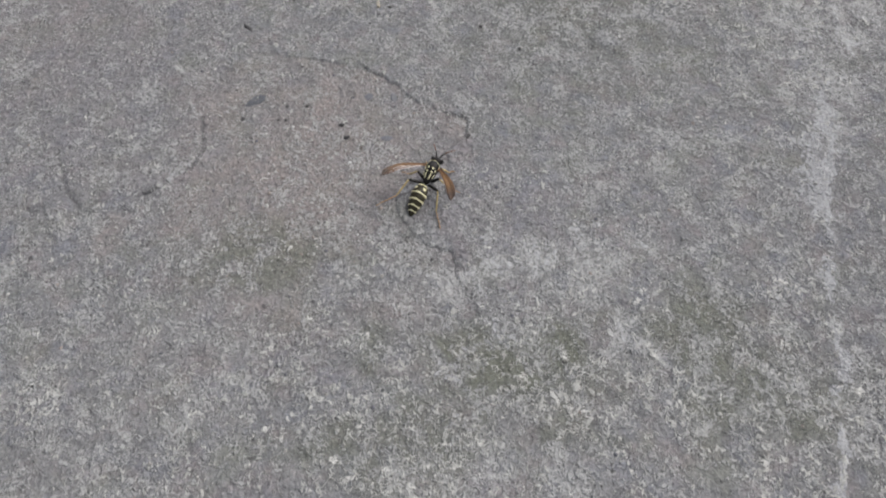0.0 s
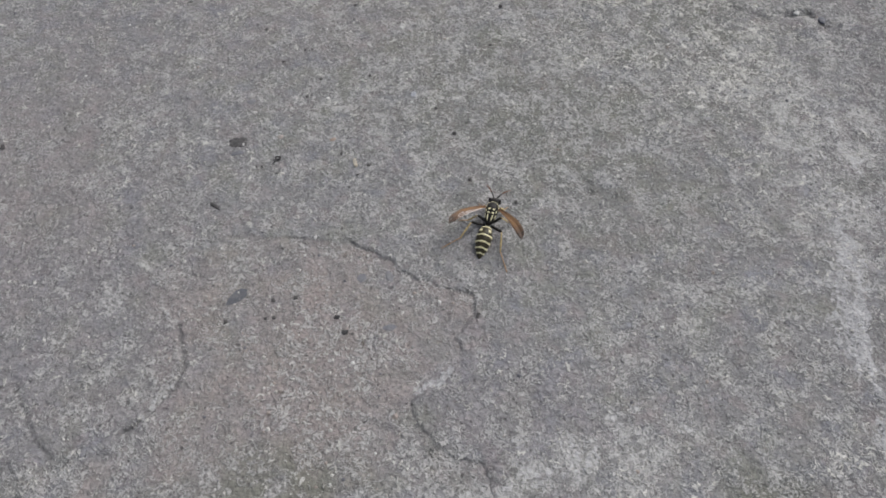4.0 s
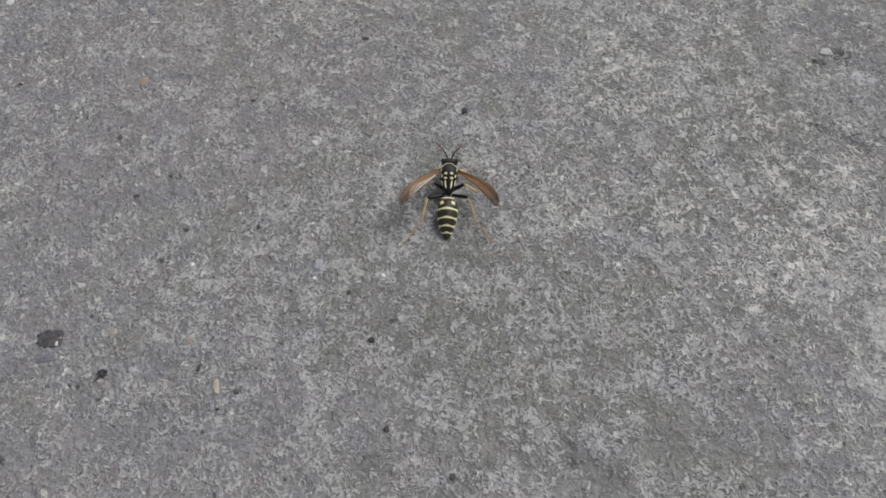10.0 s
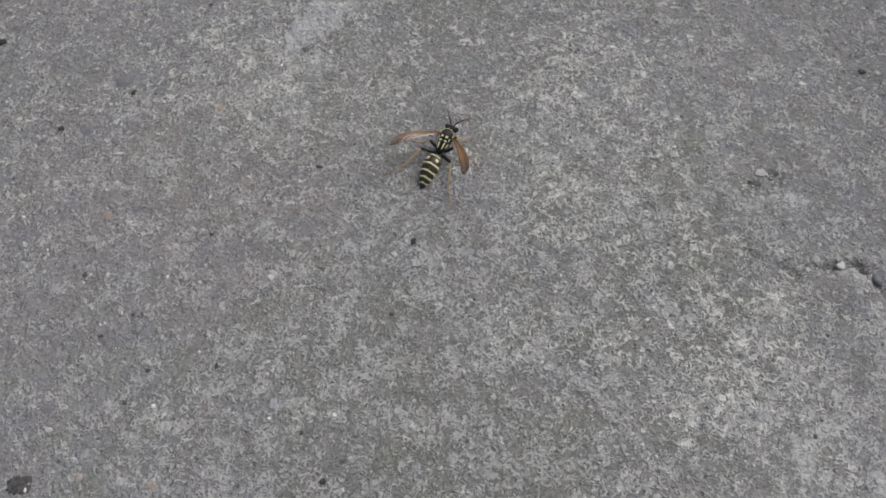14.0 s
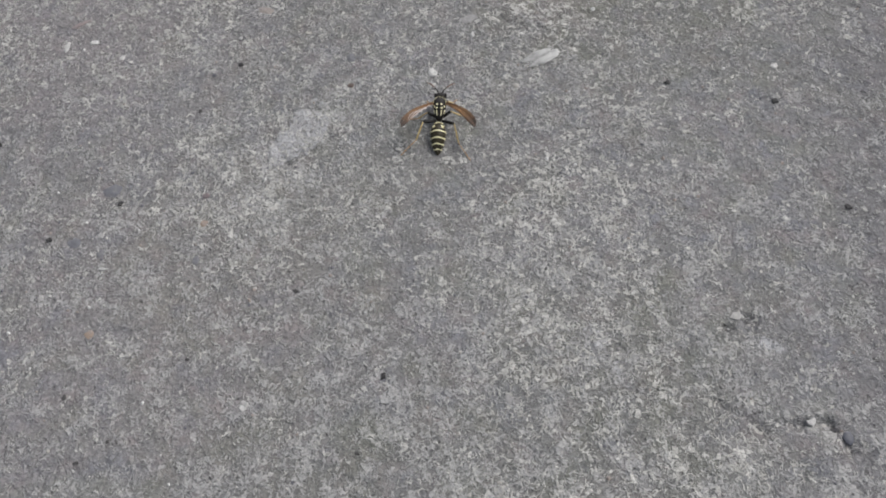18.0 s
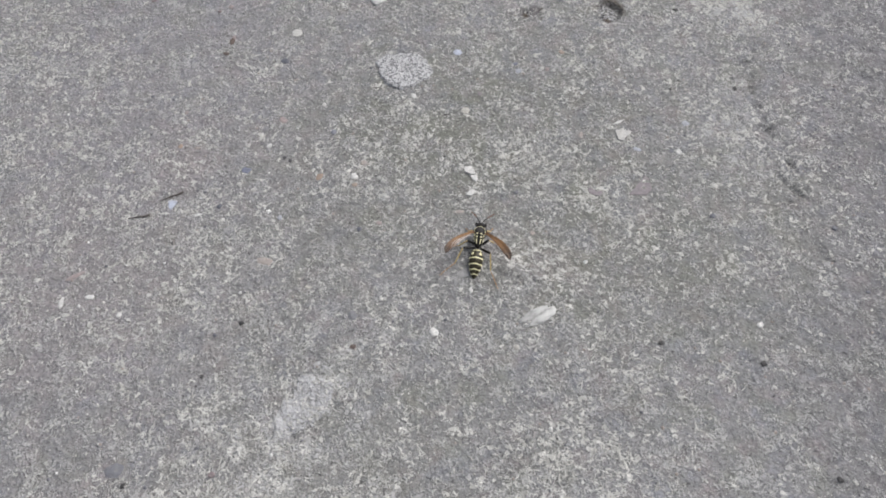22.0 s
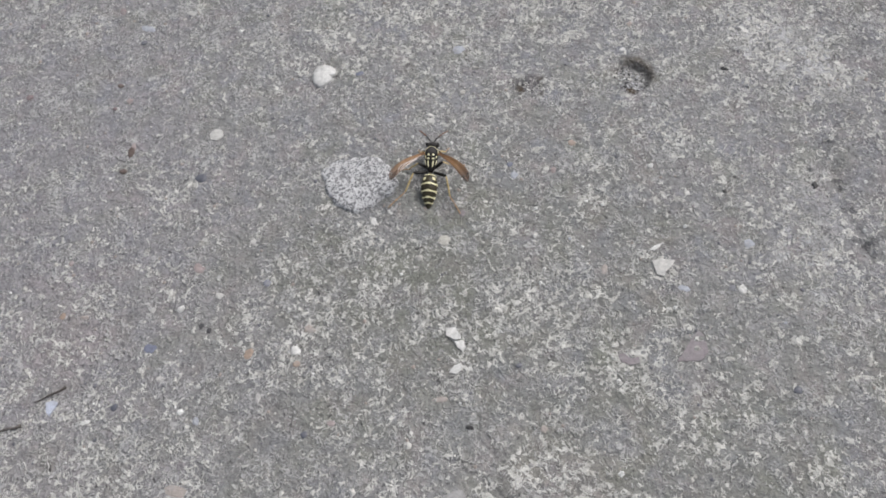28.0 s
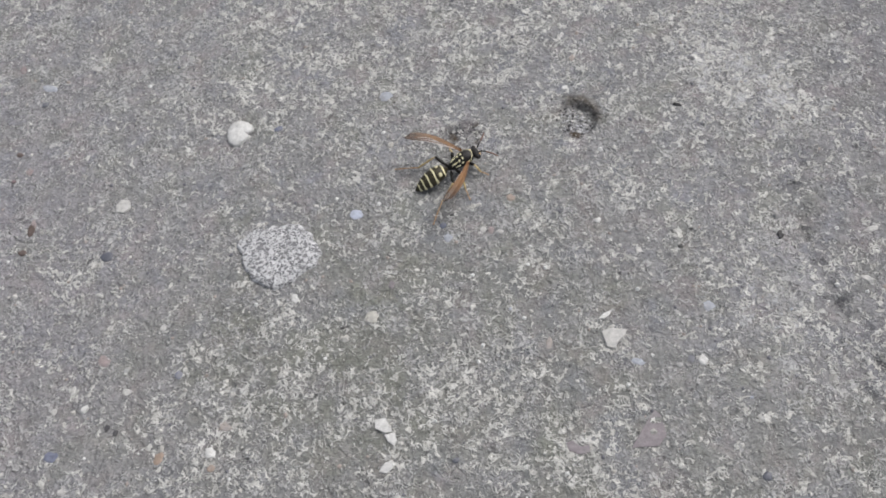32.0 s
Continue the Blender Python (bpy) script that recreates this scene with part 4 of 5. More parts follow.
# legs: thigh, shin and foot, with the pivot at the hip
LEGS = (
    ((0.8, 2.6, 2.6), (2.1, 3.6, 3.3), (3.1, 4.7, 0.95), (3.9, 6.2, 0.1), 11.0, 0.5),
    ((0.9, -0.6, 2.4), (3.1, 0.1, 3.8), (5.7, 0.2, 0.95), (8.1, 0.5, 0.1), 15.0, 0.5),
    ((0.85, -1.9, 2.6), (4.1, -3.2, 3.6), (5.4, -7.3, 0.95), (8.7, -11.7, 0.1), 9.0, 0.0),
)
legs = []
for side in (-1, 1):
    for hip, knee, ankle, toe, reach, beat in LEGS:
        hip, knee, ankle, toe = (Vector((side * p[0], p[1], p[2])) for p in (hip, knee, ankle, toe))
        k, a, e = knee - hip, ankle - hip, toe - hip
        leg = part("leg", tube([(0, 0, 0), k * 0.2, k * 0.55, k * 0.92, k], (0.34, 0.34, 0.42, 0.34, 0.2), 9), BLACK, wasp, "jointed leg with black thigh and yellow shin", pose(*(hip * MM)))
        part("shin", tube([k * 0.97, k.lerp(a, 0.12), k.lerp(a, 0.6), k.lerp(a, 0.96), a], (0.15, 0.2, 0.24, 0.2, 0.12), 8), SHIN, leg, "pale yellow shin")
        joints, radii = [], []
        for n in range(9):
            joints.append(a.lerp(e, n / 8) + Vector((0, 0, 0.12 * math.sin(n / 8 * math.pi))))
            radii.append(0.15 if n % 2 == 0 else 0.105)
        joints.append(e + Vector((side * 0.16, (e - a).y * 0.06, -0.04)))
        part("foot", tube(joints, radii + [0.03], 7), FOOT, leg, "slender orange foot")
        legs.append((leg, hip, side, reach, beat if side > 0 else beat + 0.5))


wasp.scale = (SMALL, SMALL, SMALL)


# ---- stones set in the concrete ----
def pebble_mesh(seed, sharp):
    rng = random.Random(seed)
    count = rng.choice((7, 8, 9, 10))
    turns = [(k + rng.uniform(-0.3, 0.3)) * 2 * math.pi / count for k in range(count)]
    reach = [rng.uniform(0.72 if sharp else 0.84, 1.08) for _ in turns]
    tilt = rng.uniform(-0.2, 0.2)
    rings = []
    for r, z in ((0.7, -1.0), (1.0, -0.2), (0.97, 0.25), (0.8, 0.62), (0.4, 0.8)):
        rings.append([(500 * r * q * math.cos(t), 500 * r * q * math.sin(t), 500 * (z + tilt * r * q * math.cos(t) * (z > 0) + rng.uniform(-0.06, 0.06))) for t, q in zip(turns, reach)])
    return loft(rings)


PEBBLES = [mesh_of("pebble", pebble_mesh(seed, seed % 2), STONES["grey"], seed % 2 == 0) for seed in range(10)]
TINTED = {}
pebble_count = 0


def pebble(x, y, wide, deep, turn, tone):
    """A stone of the aggregate, ground level with the surface. Millimetres and degrees."""
    global pebble_count
    key = (pebble_count * 7 % 10 | (tone in ("white", "pale")), tone)
    if key not in TINTED:
        TINTED[key] = PEBBLES[key[0]].copy()
        TINTED[key].materials[0] = STONES[tone]
    ob = new("pebble", TINTED[key])
    ob.parent = ground
    tall = min(wide, deep) * 0.55
    if tone == "white":
        wide, deep = wide * 1.1, deep * 1.1
    proud = 0.3 if tone in ("white", "cream", "slate", "black", "brown", "maroon") else 0.12
    ob.location = Vector((x, y, height_at(x, y) + proud - 0.4 * tall)) * MM
    ob.rotation_euler = (0, 0, radians(turn + (pebble_count * 37) % 40 - 20))
    ob.scale = (wide * MM / 1.0, deep * MM / 1.0, tall * MM / 1.0)
    pebble_count += 1


pebble(110.2, 93.5, 1.7, 1.9, -6, "white")
pebble(112.6, 92.7, 1.9, 1.4, -6, "pale")
# dark stones added in place of the shaded recess along the chipped edge
pebble(116.4, 90.2, 2.3, 2.9, -6, "slate")
pebble(114.2, 91.7, 2.7, 1.1, -6, "black")
pebble(2.1, 272.6, 3.3, 2.5, -10, "slate")
pebble(-15.7, 297.1, 2.7, 3.2, -10, "pink")
pebble(-14.3, 282.5, 1.8, 3.5, -10, "brown")
pebble(-13.9, 283.7, 1.8, 2.4, -10, "pink")
pebble(-15.9, 277.3, 2.1, 1.4, -10, "brown")
pebble(-17.9, 301.8, 1.9, 1.3, -11, "brown")
pebble(-18.9, 295.2, 1.2, 0.9, -10, "maroon")
pebble(-40.5, 302.6, 2.2, 2.1, -10, "maroon")
pebble(-11.9, 318.6, 5.4, 2.4, -11, "bluepale")
pebble(-1.0, 321.8, 3.7, 1.9, -11, "pale")
pebble(-18.8, 325.6, 1.8, 2.5, -11, "maroon")
pebble(22.2, 300.1, 1.9, 1.6, -11, "pale")
pebble(40.1, 295.1, 2.6, 1.6, -11, "blue")
pebble(2.1, 250.3, 4.3, 3.7, -9, "pink")
pebble(16.6, 244.7, 2.1, 2.2, -9, "blue")
pebble(13.9, 254.7, 2.2, 1.9, -9, "pale")
pebble(3.2, 256.8, 1.6, 1.5, -9, "pale")
pebble(-1.7, 241.6, 1.6, 1.7, -9, "white")
pebble(2.6, 237.2, 1.3, 1.3, -9, "black")
pebble(4.2, 236.0, 1.1, 1.4, -9, "black")
pebble(6.4, 243.2, 2.6, 1.7, -9, "pale")
pebble(24.6, 233.3, 4.0, 2.7, -9, "tan")
pebble(12.6, 229.7, 2.7, 3.1, -9, "orange")
pebble(22.0, 228.9, 2.2, 2.2, -9, "white")
pebble(22.1, 226.2, 2.0, 1.6, -9, "orange")
pebble(-7.9, 233.7, 4.1, 3.2, -9, "blue")
pebble(-26.9, 243.6, 1.7, 1.9, -9, "orange")
pebble(-14.6, 222.5, 1.8, 1.9, -8, "slate")
pebble(23.0, 211.9, 1.6, 1.5, -8, "slate")
pebble(54.5, 248.7, 3.2, 3.2, -9, "cream")
pebble(40.0, 255.5, 1.7, 2.0, -9, "white")
pebble(112.2, 228.8, 1.7, 2.5, -9, "white")
pebble(86.2, 237.1, 1.6, 2.8, -9, "tan")
pebble(100.9, 230.7, 3.8, 1.5, -9, "bluepale")
pebble(116.3, 238.5, 3.6, 3.1, -9, "bluepale")
pebble(71.8, 262.0, 2.8, 3.2, -10, "bluepale")
pebble(71.1, 264.9, 1.7, 1.6, -10, "blue")
pebble(101.0, 259.6, 1.5, 1.2, -10, "white")
pebble(64.3, 298.2, 5.2, 3.8, -11, "bluepale")
pebble(101.8, 291.2, 1.5, 1.4, -11, "white")
pebble(49.6, 215.2, 4.2, 1.4, -8, "tan")
pebble(-5.8, 227.0, 2.2, 1.8, -8, "pale")
pebble(14.2, 220.4, 1.5, 2.5, -8, "pale")
pebble(1.8, 217.5, 2.2, 2.1, -8, "bluepale")
pebble(28.3, 213.4, 2.1, 1.4, -8, "pink")
pebble(68.5, 206.9, 2.0, 2.0, -8, "tan")
pebble(-7.7, 242.1, 1.6, 1.7, -9, "pale")
pebble(-22.1, 242.6, 2.4, 1.2, -9, "tan")
pebble(95.6, 210.8, 0.9, 1.1, -10, "pale")
pebble(-1.7, 204.5, 7.4, 3.3, -7, "tan")
pebble(40.6, 181.0, 2.6, 2.7, -7, "white")
pebble(50.7, 191.4, 1.1, 1.9, -7, "white")
pebble(50.7, 196.8, 7.4, 3.2, -7, "dun")
pebble(20.9, 187.1, 4.1, 3.7, -7, "greyblue")
pebble(10.7, 192.0, 1.8, 1.4, -7, "pale")
pebble(9.6, 196.0, 2.1, 1.2, -7, "cream")
pebble(-38.1, 192.5, 1.4, 1.7, -7, "white")
pebble(120.6, 176.1, 1.9, 1.6, -7, "white")
pebble(30.5, 196.9, 3.0, 2.2, -7, "grey")
pebble(20.6, 178.9, 1.8, 1.5, -7, "brown")
pebble(60.3, 175.4, 1.7, 1.5, -7, "cream")
pebble(-7.8, 196.0, 0.9, 1.2, -7, "white")
pebble(145.6, 237.9, 3.2, 1.3, -8, "pale")
pebble(150.0, 247.2, 3.8, 1.5, -8, "pale")
pebble(-33.6, 153.6, 8.0, 5.9, -4, "greyblue")
pebble(-11.7, 143.6, 2.8, 2.5, -3, "orange")
pebble(-12.1, 150.8, 1.8, 1.4, -4, "maroon")
pebble(-12.8, 134.6, 2.5, 3.4, -3, "greyblue")
pebble(-50.6, 204.5, 6.2, 1.6, 22, "pink")
pebble(-46.2, 198.1, 2.7, 1.5, -5, "white")
pebble(-46.5, 127.6, 2.3, 2.1, -3, "pale")
pebble(-65.5, 141.9, 1.9, 2.5, -3, "white")
pebble(0.5, 101.1, 1.6, 1.3, -2, "white")
pebble(-53.3, 197.0, 1.5, 3.3, -5, "white")
pebble(-76.7, 196.2, 1.5, 1.9, -5, "white")
pebble(-31.1, 197.4, 1.8, 1.8, -5, "pale")
pebble(-34.2, 118.6, 3.0, 2.7, -6, "orange")
pebble(-19.7, 62.9, 2.1, 1.7, -5, "orange")
pebble(-32.8, 65.4, 2.1, 1.9, -5, "tan")
pebble(1.6, 75.7, 2.2, 2.7, -5, "bluepale")
pebble(-34.9, 137.8, 2.7, 3.3, -6, "greyblue")
pebble(-33.6, 133.6, 2.6, 0.9, -6, "white")
pebble(-41.3, 140.4, 4.9, 3.4, -6, "greyblue")
pebble(104.7, 107.8, 1.0, 1.0, -6, "pale")
pebble(1.1, 101.8, 0.9, 1.2, -6, "white")
pebble(53.8, 100.6, 2.8, 2.6, -6, "dun")
pebble(-35.2, 142.0, 1.5, 1.5, -6, "white")
pebble(-39.5, 74.4, 2.0, 1.2, -5, "pale")
pebble(-24.6, 33.9, 0.8, 1.5, -3, "white")
pebble(0.5, 102.2, 1.1, 1.1, -5, "white")
pebble(12.7, 72.6, 0.8, 0.9, -4, "white")
pebble(7.0, 88.0, 1.5, 1.3, -4, "pale")
pebble(-14.6, 22.1, 3.5, 3.2, -7, "greyblue")
pebble(-8.3, 21.6, 3.3, 4.9, -7, "greyblue")
pebble(-9.1, 9.1, 4.1, 2.1, -7, "greyblue")
pebble(-31.4, 5.3, 1.4, 1.3, -6, "grey")
pebble(-33.9, -1.2, 1.2, 1.2, -6, "pale")
pebble(-40.6, 78.4, 3.8, 2.8, -7, "greyblue")


for x, y, w, d, tone in ((54.0, 271.2, 4.8, 3.5, "milk"), (78.7, 262.3, 1.6, 1.7, "pale"), (80.2, 261.9, 1.5, 1.9, "pink"), (81.9, 261.2, 1.7, 1.6, "pale"), (63.4, 285.8, 1.5, 1.6, "cream"), (85.4, 268.0, 2.7, 2.1, "orange")):
    pebble(x, y, w, d, -12, tone)

# small worn stones of the aggregate, mostly where the surface is most eroded
chance = random.Random(77)
for _ in range(45):
    y = 165 + 180 * chance.random() ** 0.75
    x = chance.uniform(-45, 150)
    wide = 0.8 + 1.5 * chance.random() ** 2.5
    if math.hypot(x - 102.3, y - 283.2) < 7:
        continue
    pebble(x, y, wide, wide * chance.uniform(0.6, 1.0), chance.uniform(0, 90), chance.choice(("grey", "dun", "dun", "bluepale", "greyblue", "pink", "tan", "slate", "mauve", "greyblue")))


# large white stone, rounded, with a cleft in one side
def cleft_stone():
    rings = []
    for r, z in ((0.8, -1.2), (1.0, -0.1), (0.98, 0.3), (0.85, 0.62), (0.5, 0.8)):
        ring = []
        for k in range(40):
            a = 2 * math.pi * k / 40
            off = (a + 0.15 + math.pi) % (2 * math.pi) - math.pi
            q = 1 + 0.07 * math.cos(3 * a - 0.6) + 0.05 * math.sin(2 * a) - 0.45 * math.exp(-((off / 0.11) ** 2))
            ring.append((2.85 * r * q * math.cos(a), 3.1 * r * q * math.sin(a), z))
        rings.append(ring)
    return loft(rings)


part("pebble", cleft_stone(), STONES["white"], ground, "rounded white stone with a cleft", pose(0.0315, 0.296, height_at(31.5, 296.0) * MM, 0, 0, -11))


# pale speckled mortar disc
def mortar_disc():
    bm = bmesh.new()
    rng = random.Random(5)
    rings, sides = 26, 72
    rows = []
    for r in range(rings + 1):
        f = r / rings
        row = []
        for s in range(sides):
            a = 2 * math.pi * s / sides
            q = 1 + 0.04 * math.cos(4 * a + 0.9) + 0.045 * math.sin(3 * a + 0.2) + 0.035 * math.sin(5 * a + 2) + 0.025 * math.sin(11 * a) + 0.02 * math.sin(17 * a + 1) + 0.13 * math.exp(-(((a - 2.85) / 0.13) ** 2))
            x, y = 8.4 * q * f * math.cos(a), 6.9 * q * f * math.sin(a)
            top = 0.95 * (1 - f**12) - 0.35 * (f > 0.99) + (rng.uniform(-0.14, 0.14) if 0 < r < rings else 0)
            row.append(bm.verts.new(Vector((x, y, top)) * MM))
            if r == 0:
                break
        rows.append(row)
    for s in range(sides):
        bm.faces.new((rows[0][0], rows[1][s], rows[1][(s + 1) % sides]))
    for a, b in zip(rows[1:], rows[2:]):
        for s in range(sides):
            bm.faces.new((a[s], b[s], b[(s + 1) % sides], a[(s + 1) % sides]))
    return bm


part("mortar_blob", mortar_disc(), MORTAR, ground, "round pale speckled blob of mortar stuck to the concrete", pose(0.0378, 0.2656, 0.00005, 0, 0, -14))

# dark mottled slate, worn level with the surface, with blunt corners
def slate_chip():
    rng = random.Random(41)
    rings = []
    edge = [rng.uniform(0.8, 1.08) * (1 - 0.12 * (16 < k < 26) * rng.random()) for k in range(28)]
    for r, z in ((1.04, -0.8), (1.0, 0.02), (0.94, 0.12), (0.7, 0.13), (0.35, 0.16)):
        ring = []
        for k in range(28):
            a = 2 * math.pi * k / 28
            square = 1 / max(abs(math.cos(a)), abs(math.sin(a))) ** 0.75
            q = edge[k] * square * r
            ring.append((2.45 * q * math.cos(a), 1.75 * q * math.sin(a), z + (rng.uniform(-0.06, 0.06) if z > 0.1 else 0)))
        rings.append(ring)
    part("stone_chip", loft(rings), SLATY, ground, "dark mottled slate chip worn level with the concrete", pose(-43.4 * MM, 64.8 * MM, height_at(-43.4, 64.8) * MM, 0, 0, -6))


slate_chip()
pebble(-43.6, 61.4, 4.0, 1.7, 10, "greyblue")
# white speck added as a painted glint on the slate
pebble(-42.1, 63.9, 0.5, 0.9, -6, "white")
pebble(-40.9, 61.3, 0.6, 0.8, -6, "white")


# broken stones with flat faces and sharp corners
def broken_stone(x, y, corners, tall, tone, label):
    rng = random.Random(round(x * 10))
    lean = [rng.uniform(-0.12, 0.12) * tall for _ in corners]
    rings = [[(u * r, v * r, z + (q if z > 0 else 0)) for (u, v), q in zip(corners, lean)] for r, z in ((1.05, -0.9), (1.0, tall * 0.55), (0.93, tall * 0.9), (0.5, tall))]
    stone_part = part("pebble", loft(rings), STONES[tone], ground, label, pose(x * MM, y * MM, height_at(x, y) * MM, 0, 0, -9))
    for face in stone_part.data.polygons:
        face.use_smooth = False


broken_stone(97.9, 235.8, ((-2.2, 1.3), (-0.6, 1.9), (2.5, 1.5), (2.0, 0.4), (0.6, -1.0), (0.1, -2.1), (-1.4, -1.7), (-1.9, 0.0)), 0.4, "pale", "whitish broken stone with a sharp corner")
broken_stone(97.5, 240.4, ((-1.5, -0.8), (-0.4, 0.2), (1.4, 1.0), (0.7, -0.1), (-0.2, -0.7)), 0.3, "white", "thin white splinter of stone")
broken_stone(53.9, 227.4, ((-1.7, 1.7), (0.3, 1.9), (1.0, 0.6), (1.6, -0.6), (0.2, -0.8), (-1.6, 0.1)), 0.5, "white", "blocky white stone")
broken_stone(54.9, 225.6, ((-1.2, 0.6), (0.6, 1.0), (1.2, -0.6), (0.6, -1.5), (-0.5, -0.7)), 0.35, "white", "blocky white stone")
broken_stone(53.4, 220.7, ((-1.3, -0.8), (-0.2, 0.8), (1.1, 1.2), (1.2, -0.2), (0.2, -1.1)), 0.4, "white", "small white stone with a sharp corner")
broken_stone(99.3, 218.5, ((1.6, 3.6), (2.8, 2.4), (3.1, -0.8), (1.6, -2.6), (-3.0, -2.8), (-1.6, -0.8), (0.2, 1.8)), 0.08, "mauve", "flat mauve three-cornered stone")
broken_stone(87.0, 217.9, ((-2.1, 0.9), (-0.9, 1.2), (0.4, 0.1), (1.9, 0.5), (2.0, -0.8), (0.2, -1.2), (-1.6, -0.5)), 0.15, "mauve", "dark mauve stone")
broken_stone(5.6, 283.6, ((-1.7, 0.2), (-0.6, 1.7), (1.2, 1.4), (1.7, -0.4), (0.6, -1.5), (-1.2, -1.3)), 0.35, "pale", "blocky pale stone")


broken_stone(-27.7, 224.2, ((-1.2, 1.0), (0.4, 1.5), (1.3, 1.0), (0.9, -0.4), (0.1, -1.7), (-0.7, -0.8)), 0.3, "milk", "pale blue-white stone chip")
broken_stone(-20.4, 220.2, ((-1.2, -0.3), (-0.2, 0.4), (1.2, 0.6), (0.8, -0.2), (-0.4, -0.6)), 0.25, "white", "thin white splinter of stone")
broken_stone(-14.6, 54.8, ((-0.5, 1.2), (0.1, 1.25), (0.35, 0.3), (0.75, -0.7), (0.6, -1.2), (0.0, -1.1), (-0.35, -0.3), (-0.6, 0.6)), 0.4, "butter", "long cream-coloured stone")
broken_stone(-42.0, 20.4, ((-0.6, 1.5), (0.5, 2.1), (1.9, 2.0), (2.0, 0.4), (1.0, -0.9), (-0.6, -1.9), (-2.1, -2.3), (-1.9, -0.6)), 0.06, "steel", "flat blue-grey stone worn level with the concrete")
broken_stone(100.2, 115.0, ((-1.2, -0.5), (-0.8, 0.9), (0.6, 1.1), (1.3, 0.2), (0.5, -0.8)), 0.4, "pale", "pale stone at the lip of a small pit")


# ---- loose bits lying on the concrete ----
def lump_mesh(seed):
    rng = random.Random(seed)
    bm = bmesh.new()
    bmesh.ops.create_icosphere(bm, subdivisions=2, radius=0.5)
    for v in bm.verts:
        v.co *= rng.uniform(0.38, 1.25)
    return mesh_of("soil_crumb", bm, DIRT)


LUMPS = [lump_mesh(seed) for seed in range(6)]
FAINT = [mesh.copy() for mesh in LUMPS]
for mesh in FAINT:
    mesh.materials[0] = DUST
crumb_count = 0


def crumb(x, y, wide, deep, turn):
    global crumb_count
    strong = wide * deep > 2.0
    ob = new("soil_crumb", (LUMPS if strong else FAINT)[crumb_count % 6])
    wide, deep = wide * 0.85, deep * 0.85
    tall = 0.4 * min(wide, deep) + 0.1
    ob.location = Vector((x, y, height_at(x, y) + 0.2 * tall)) * MM
    ob.rotation_euler = (0, 0, radians(turn + 15 * math.sin(crumb_count)))
    ob.scale = (wide * MM, deep * MM, tall * MM)
    tagged(ob, "black crumb of dirt lying on concrete" if strong else "tiny dark grey speck of dirt on concrete", "crumb", "crumbs of dirt")
    crumb_count += 1


crumb(-14.6, 222.2, 0.9, 0.9, -8)
crumb(-65.4, 168.3, 2.8, 2.3, -4)
crumb(-47.2, 141.5, 1.8, 1.7, -3)
crumb(-37.0, 105.0, 1.1, 1.6, -2)
crumb(-12.0, 111.9, 1.1, 1.0, -3)
crumb(28.8, 106.3, 1.3, 1.8, -3)
crumb(10.0, 125.8, 1.7, 1.0, -3)
crumb(-7.2, 187.6, 1.7, 1.7, -5)
crumb(95.4, 173.5, 1.8, 1.6, -5)
crumb(-59.0, 119.6, 1.0, 1.0, -3)
crumb(-22.3, 84.1, 1.0, 1.1, -5)
crumb(-26.4, 95.6, 0.9, 0.9, -5)
crumb(-9.4, 83.8, 0.8, 1.5, -5)
crumb(6.8, 70.0, 0.9, 1.4, -5)
crumb(-32.2, 91.8, 1.5, 0.9, -5)
crumb(-17.8, 58.1, 0.7, 1.7, -25)
crumb(-26.1, 78.4, 1.0, 1.3, -5)
crumb(-32.0, 149.8, 1.3, 1.6, -7)
crumb(23.8, 91.2, 1.2, 0.8, -5)
crumb(-38.9, 56.6, 1.0, 1.0, -4)
crumb(-37.4, 56.4, 0.8, 1.1, -4)
crumb(-33.6, 53.9, 1.0, 0.6, -4)
crumb(22.6, 38.6, 1.1, 1.5, -3)
crumb(-48.2, 45.6, 4.4, 1.1, -32)
crumb(-11.4, 53.8, 1.1, 1.0, -4)
crumb(-14.2, 51.2, 0.9, 0.7, -4)
crumb(-16.3, 47.7, 0.6, 0.9, -4)
crumb(-20.3, 12.7, 1.5, 1.4, -7)
crumb(-18.8, 9.1, 1.9, 1.6, -7)
crumb(-29.2, 18.6, 1.2, 1.3, -7)
crumb(-33.9, 14.2, 1.0, 1.2, -7)
crumb(-35.7, 14.3, 0.9, 1.1, -7)
crumb(10.5, 61.3, 1.4, 1.5, -7)
crumb(-102.5, 70.2, 1.4, 2.3, -7)
crumb(9.8, 9.6, 1.0, 1.1, -7)
crumb(-44.3, 14.4, 1.1, 1.3, 1)
crumb(-34.1, 18.5, 1.0, 1.3, 1)
crumb(29.3, -46.9, 1.1, 0.7, 1)
crumb(12.7, 46.4, 1.2, 1.5, 0)
crumb(10.1, 10.1, 0.9, 1.0, 1)
crumb(-16.0, 174.4, 1.1, 1.5, -6)
crumb(118.5, 166.1, 2.0, 1.7, -6)
crumb(-26.8, 212.1, 1.2, 1.6, -7)
crumb(54.5, 209.1, 2.1, 1.3, -7)
crumb(114.7, 251.0, 1.2, 1.2, -9)
crumb(73.2, 266.7, 0.9, 0.6, -12)
crumb(49.1, 247.7, 2.3, 0.7, -9)
crumb(133.3, 249.4, 1.5, 2.1, -10)
crumb(128.0, 138.1, 1.7, 1.6, -7)
crumb(123.0, 281.9, 2.2, 1.2, -11)


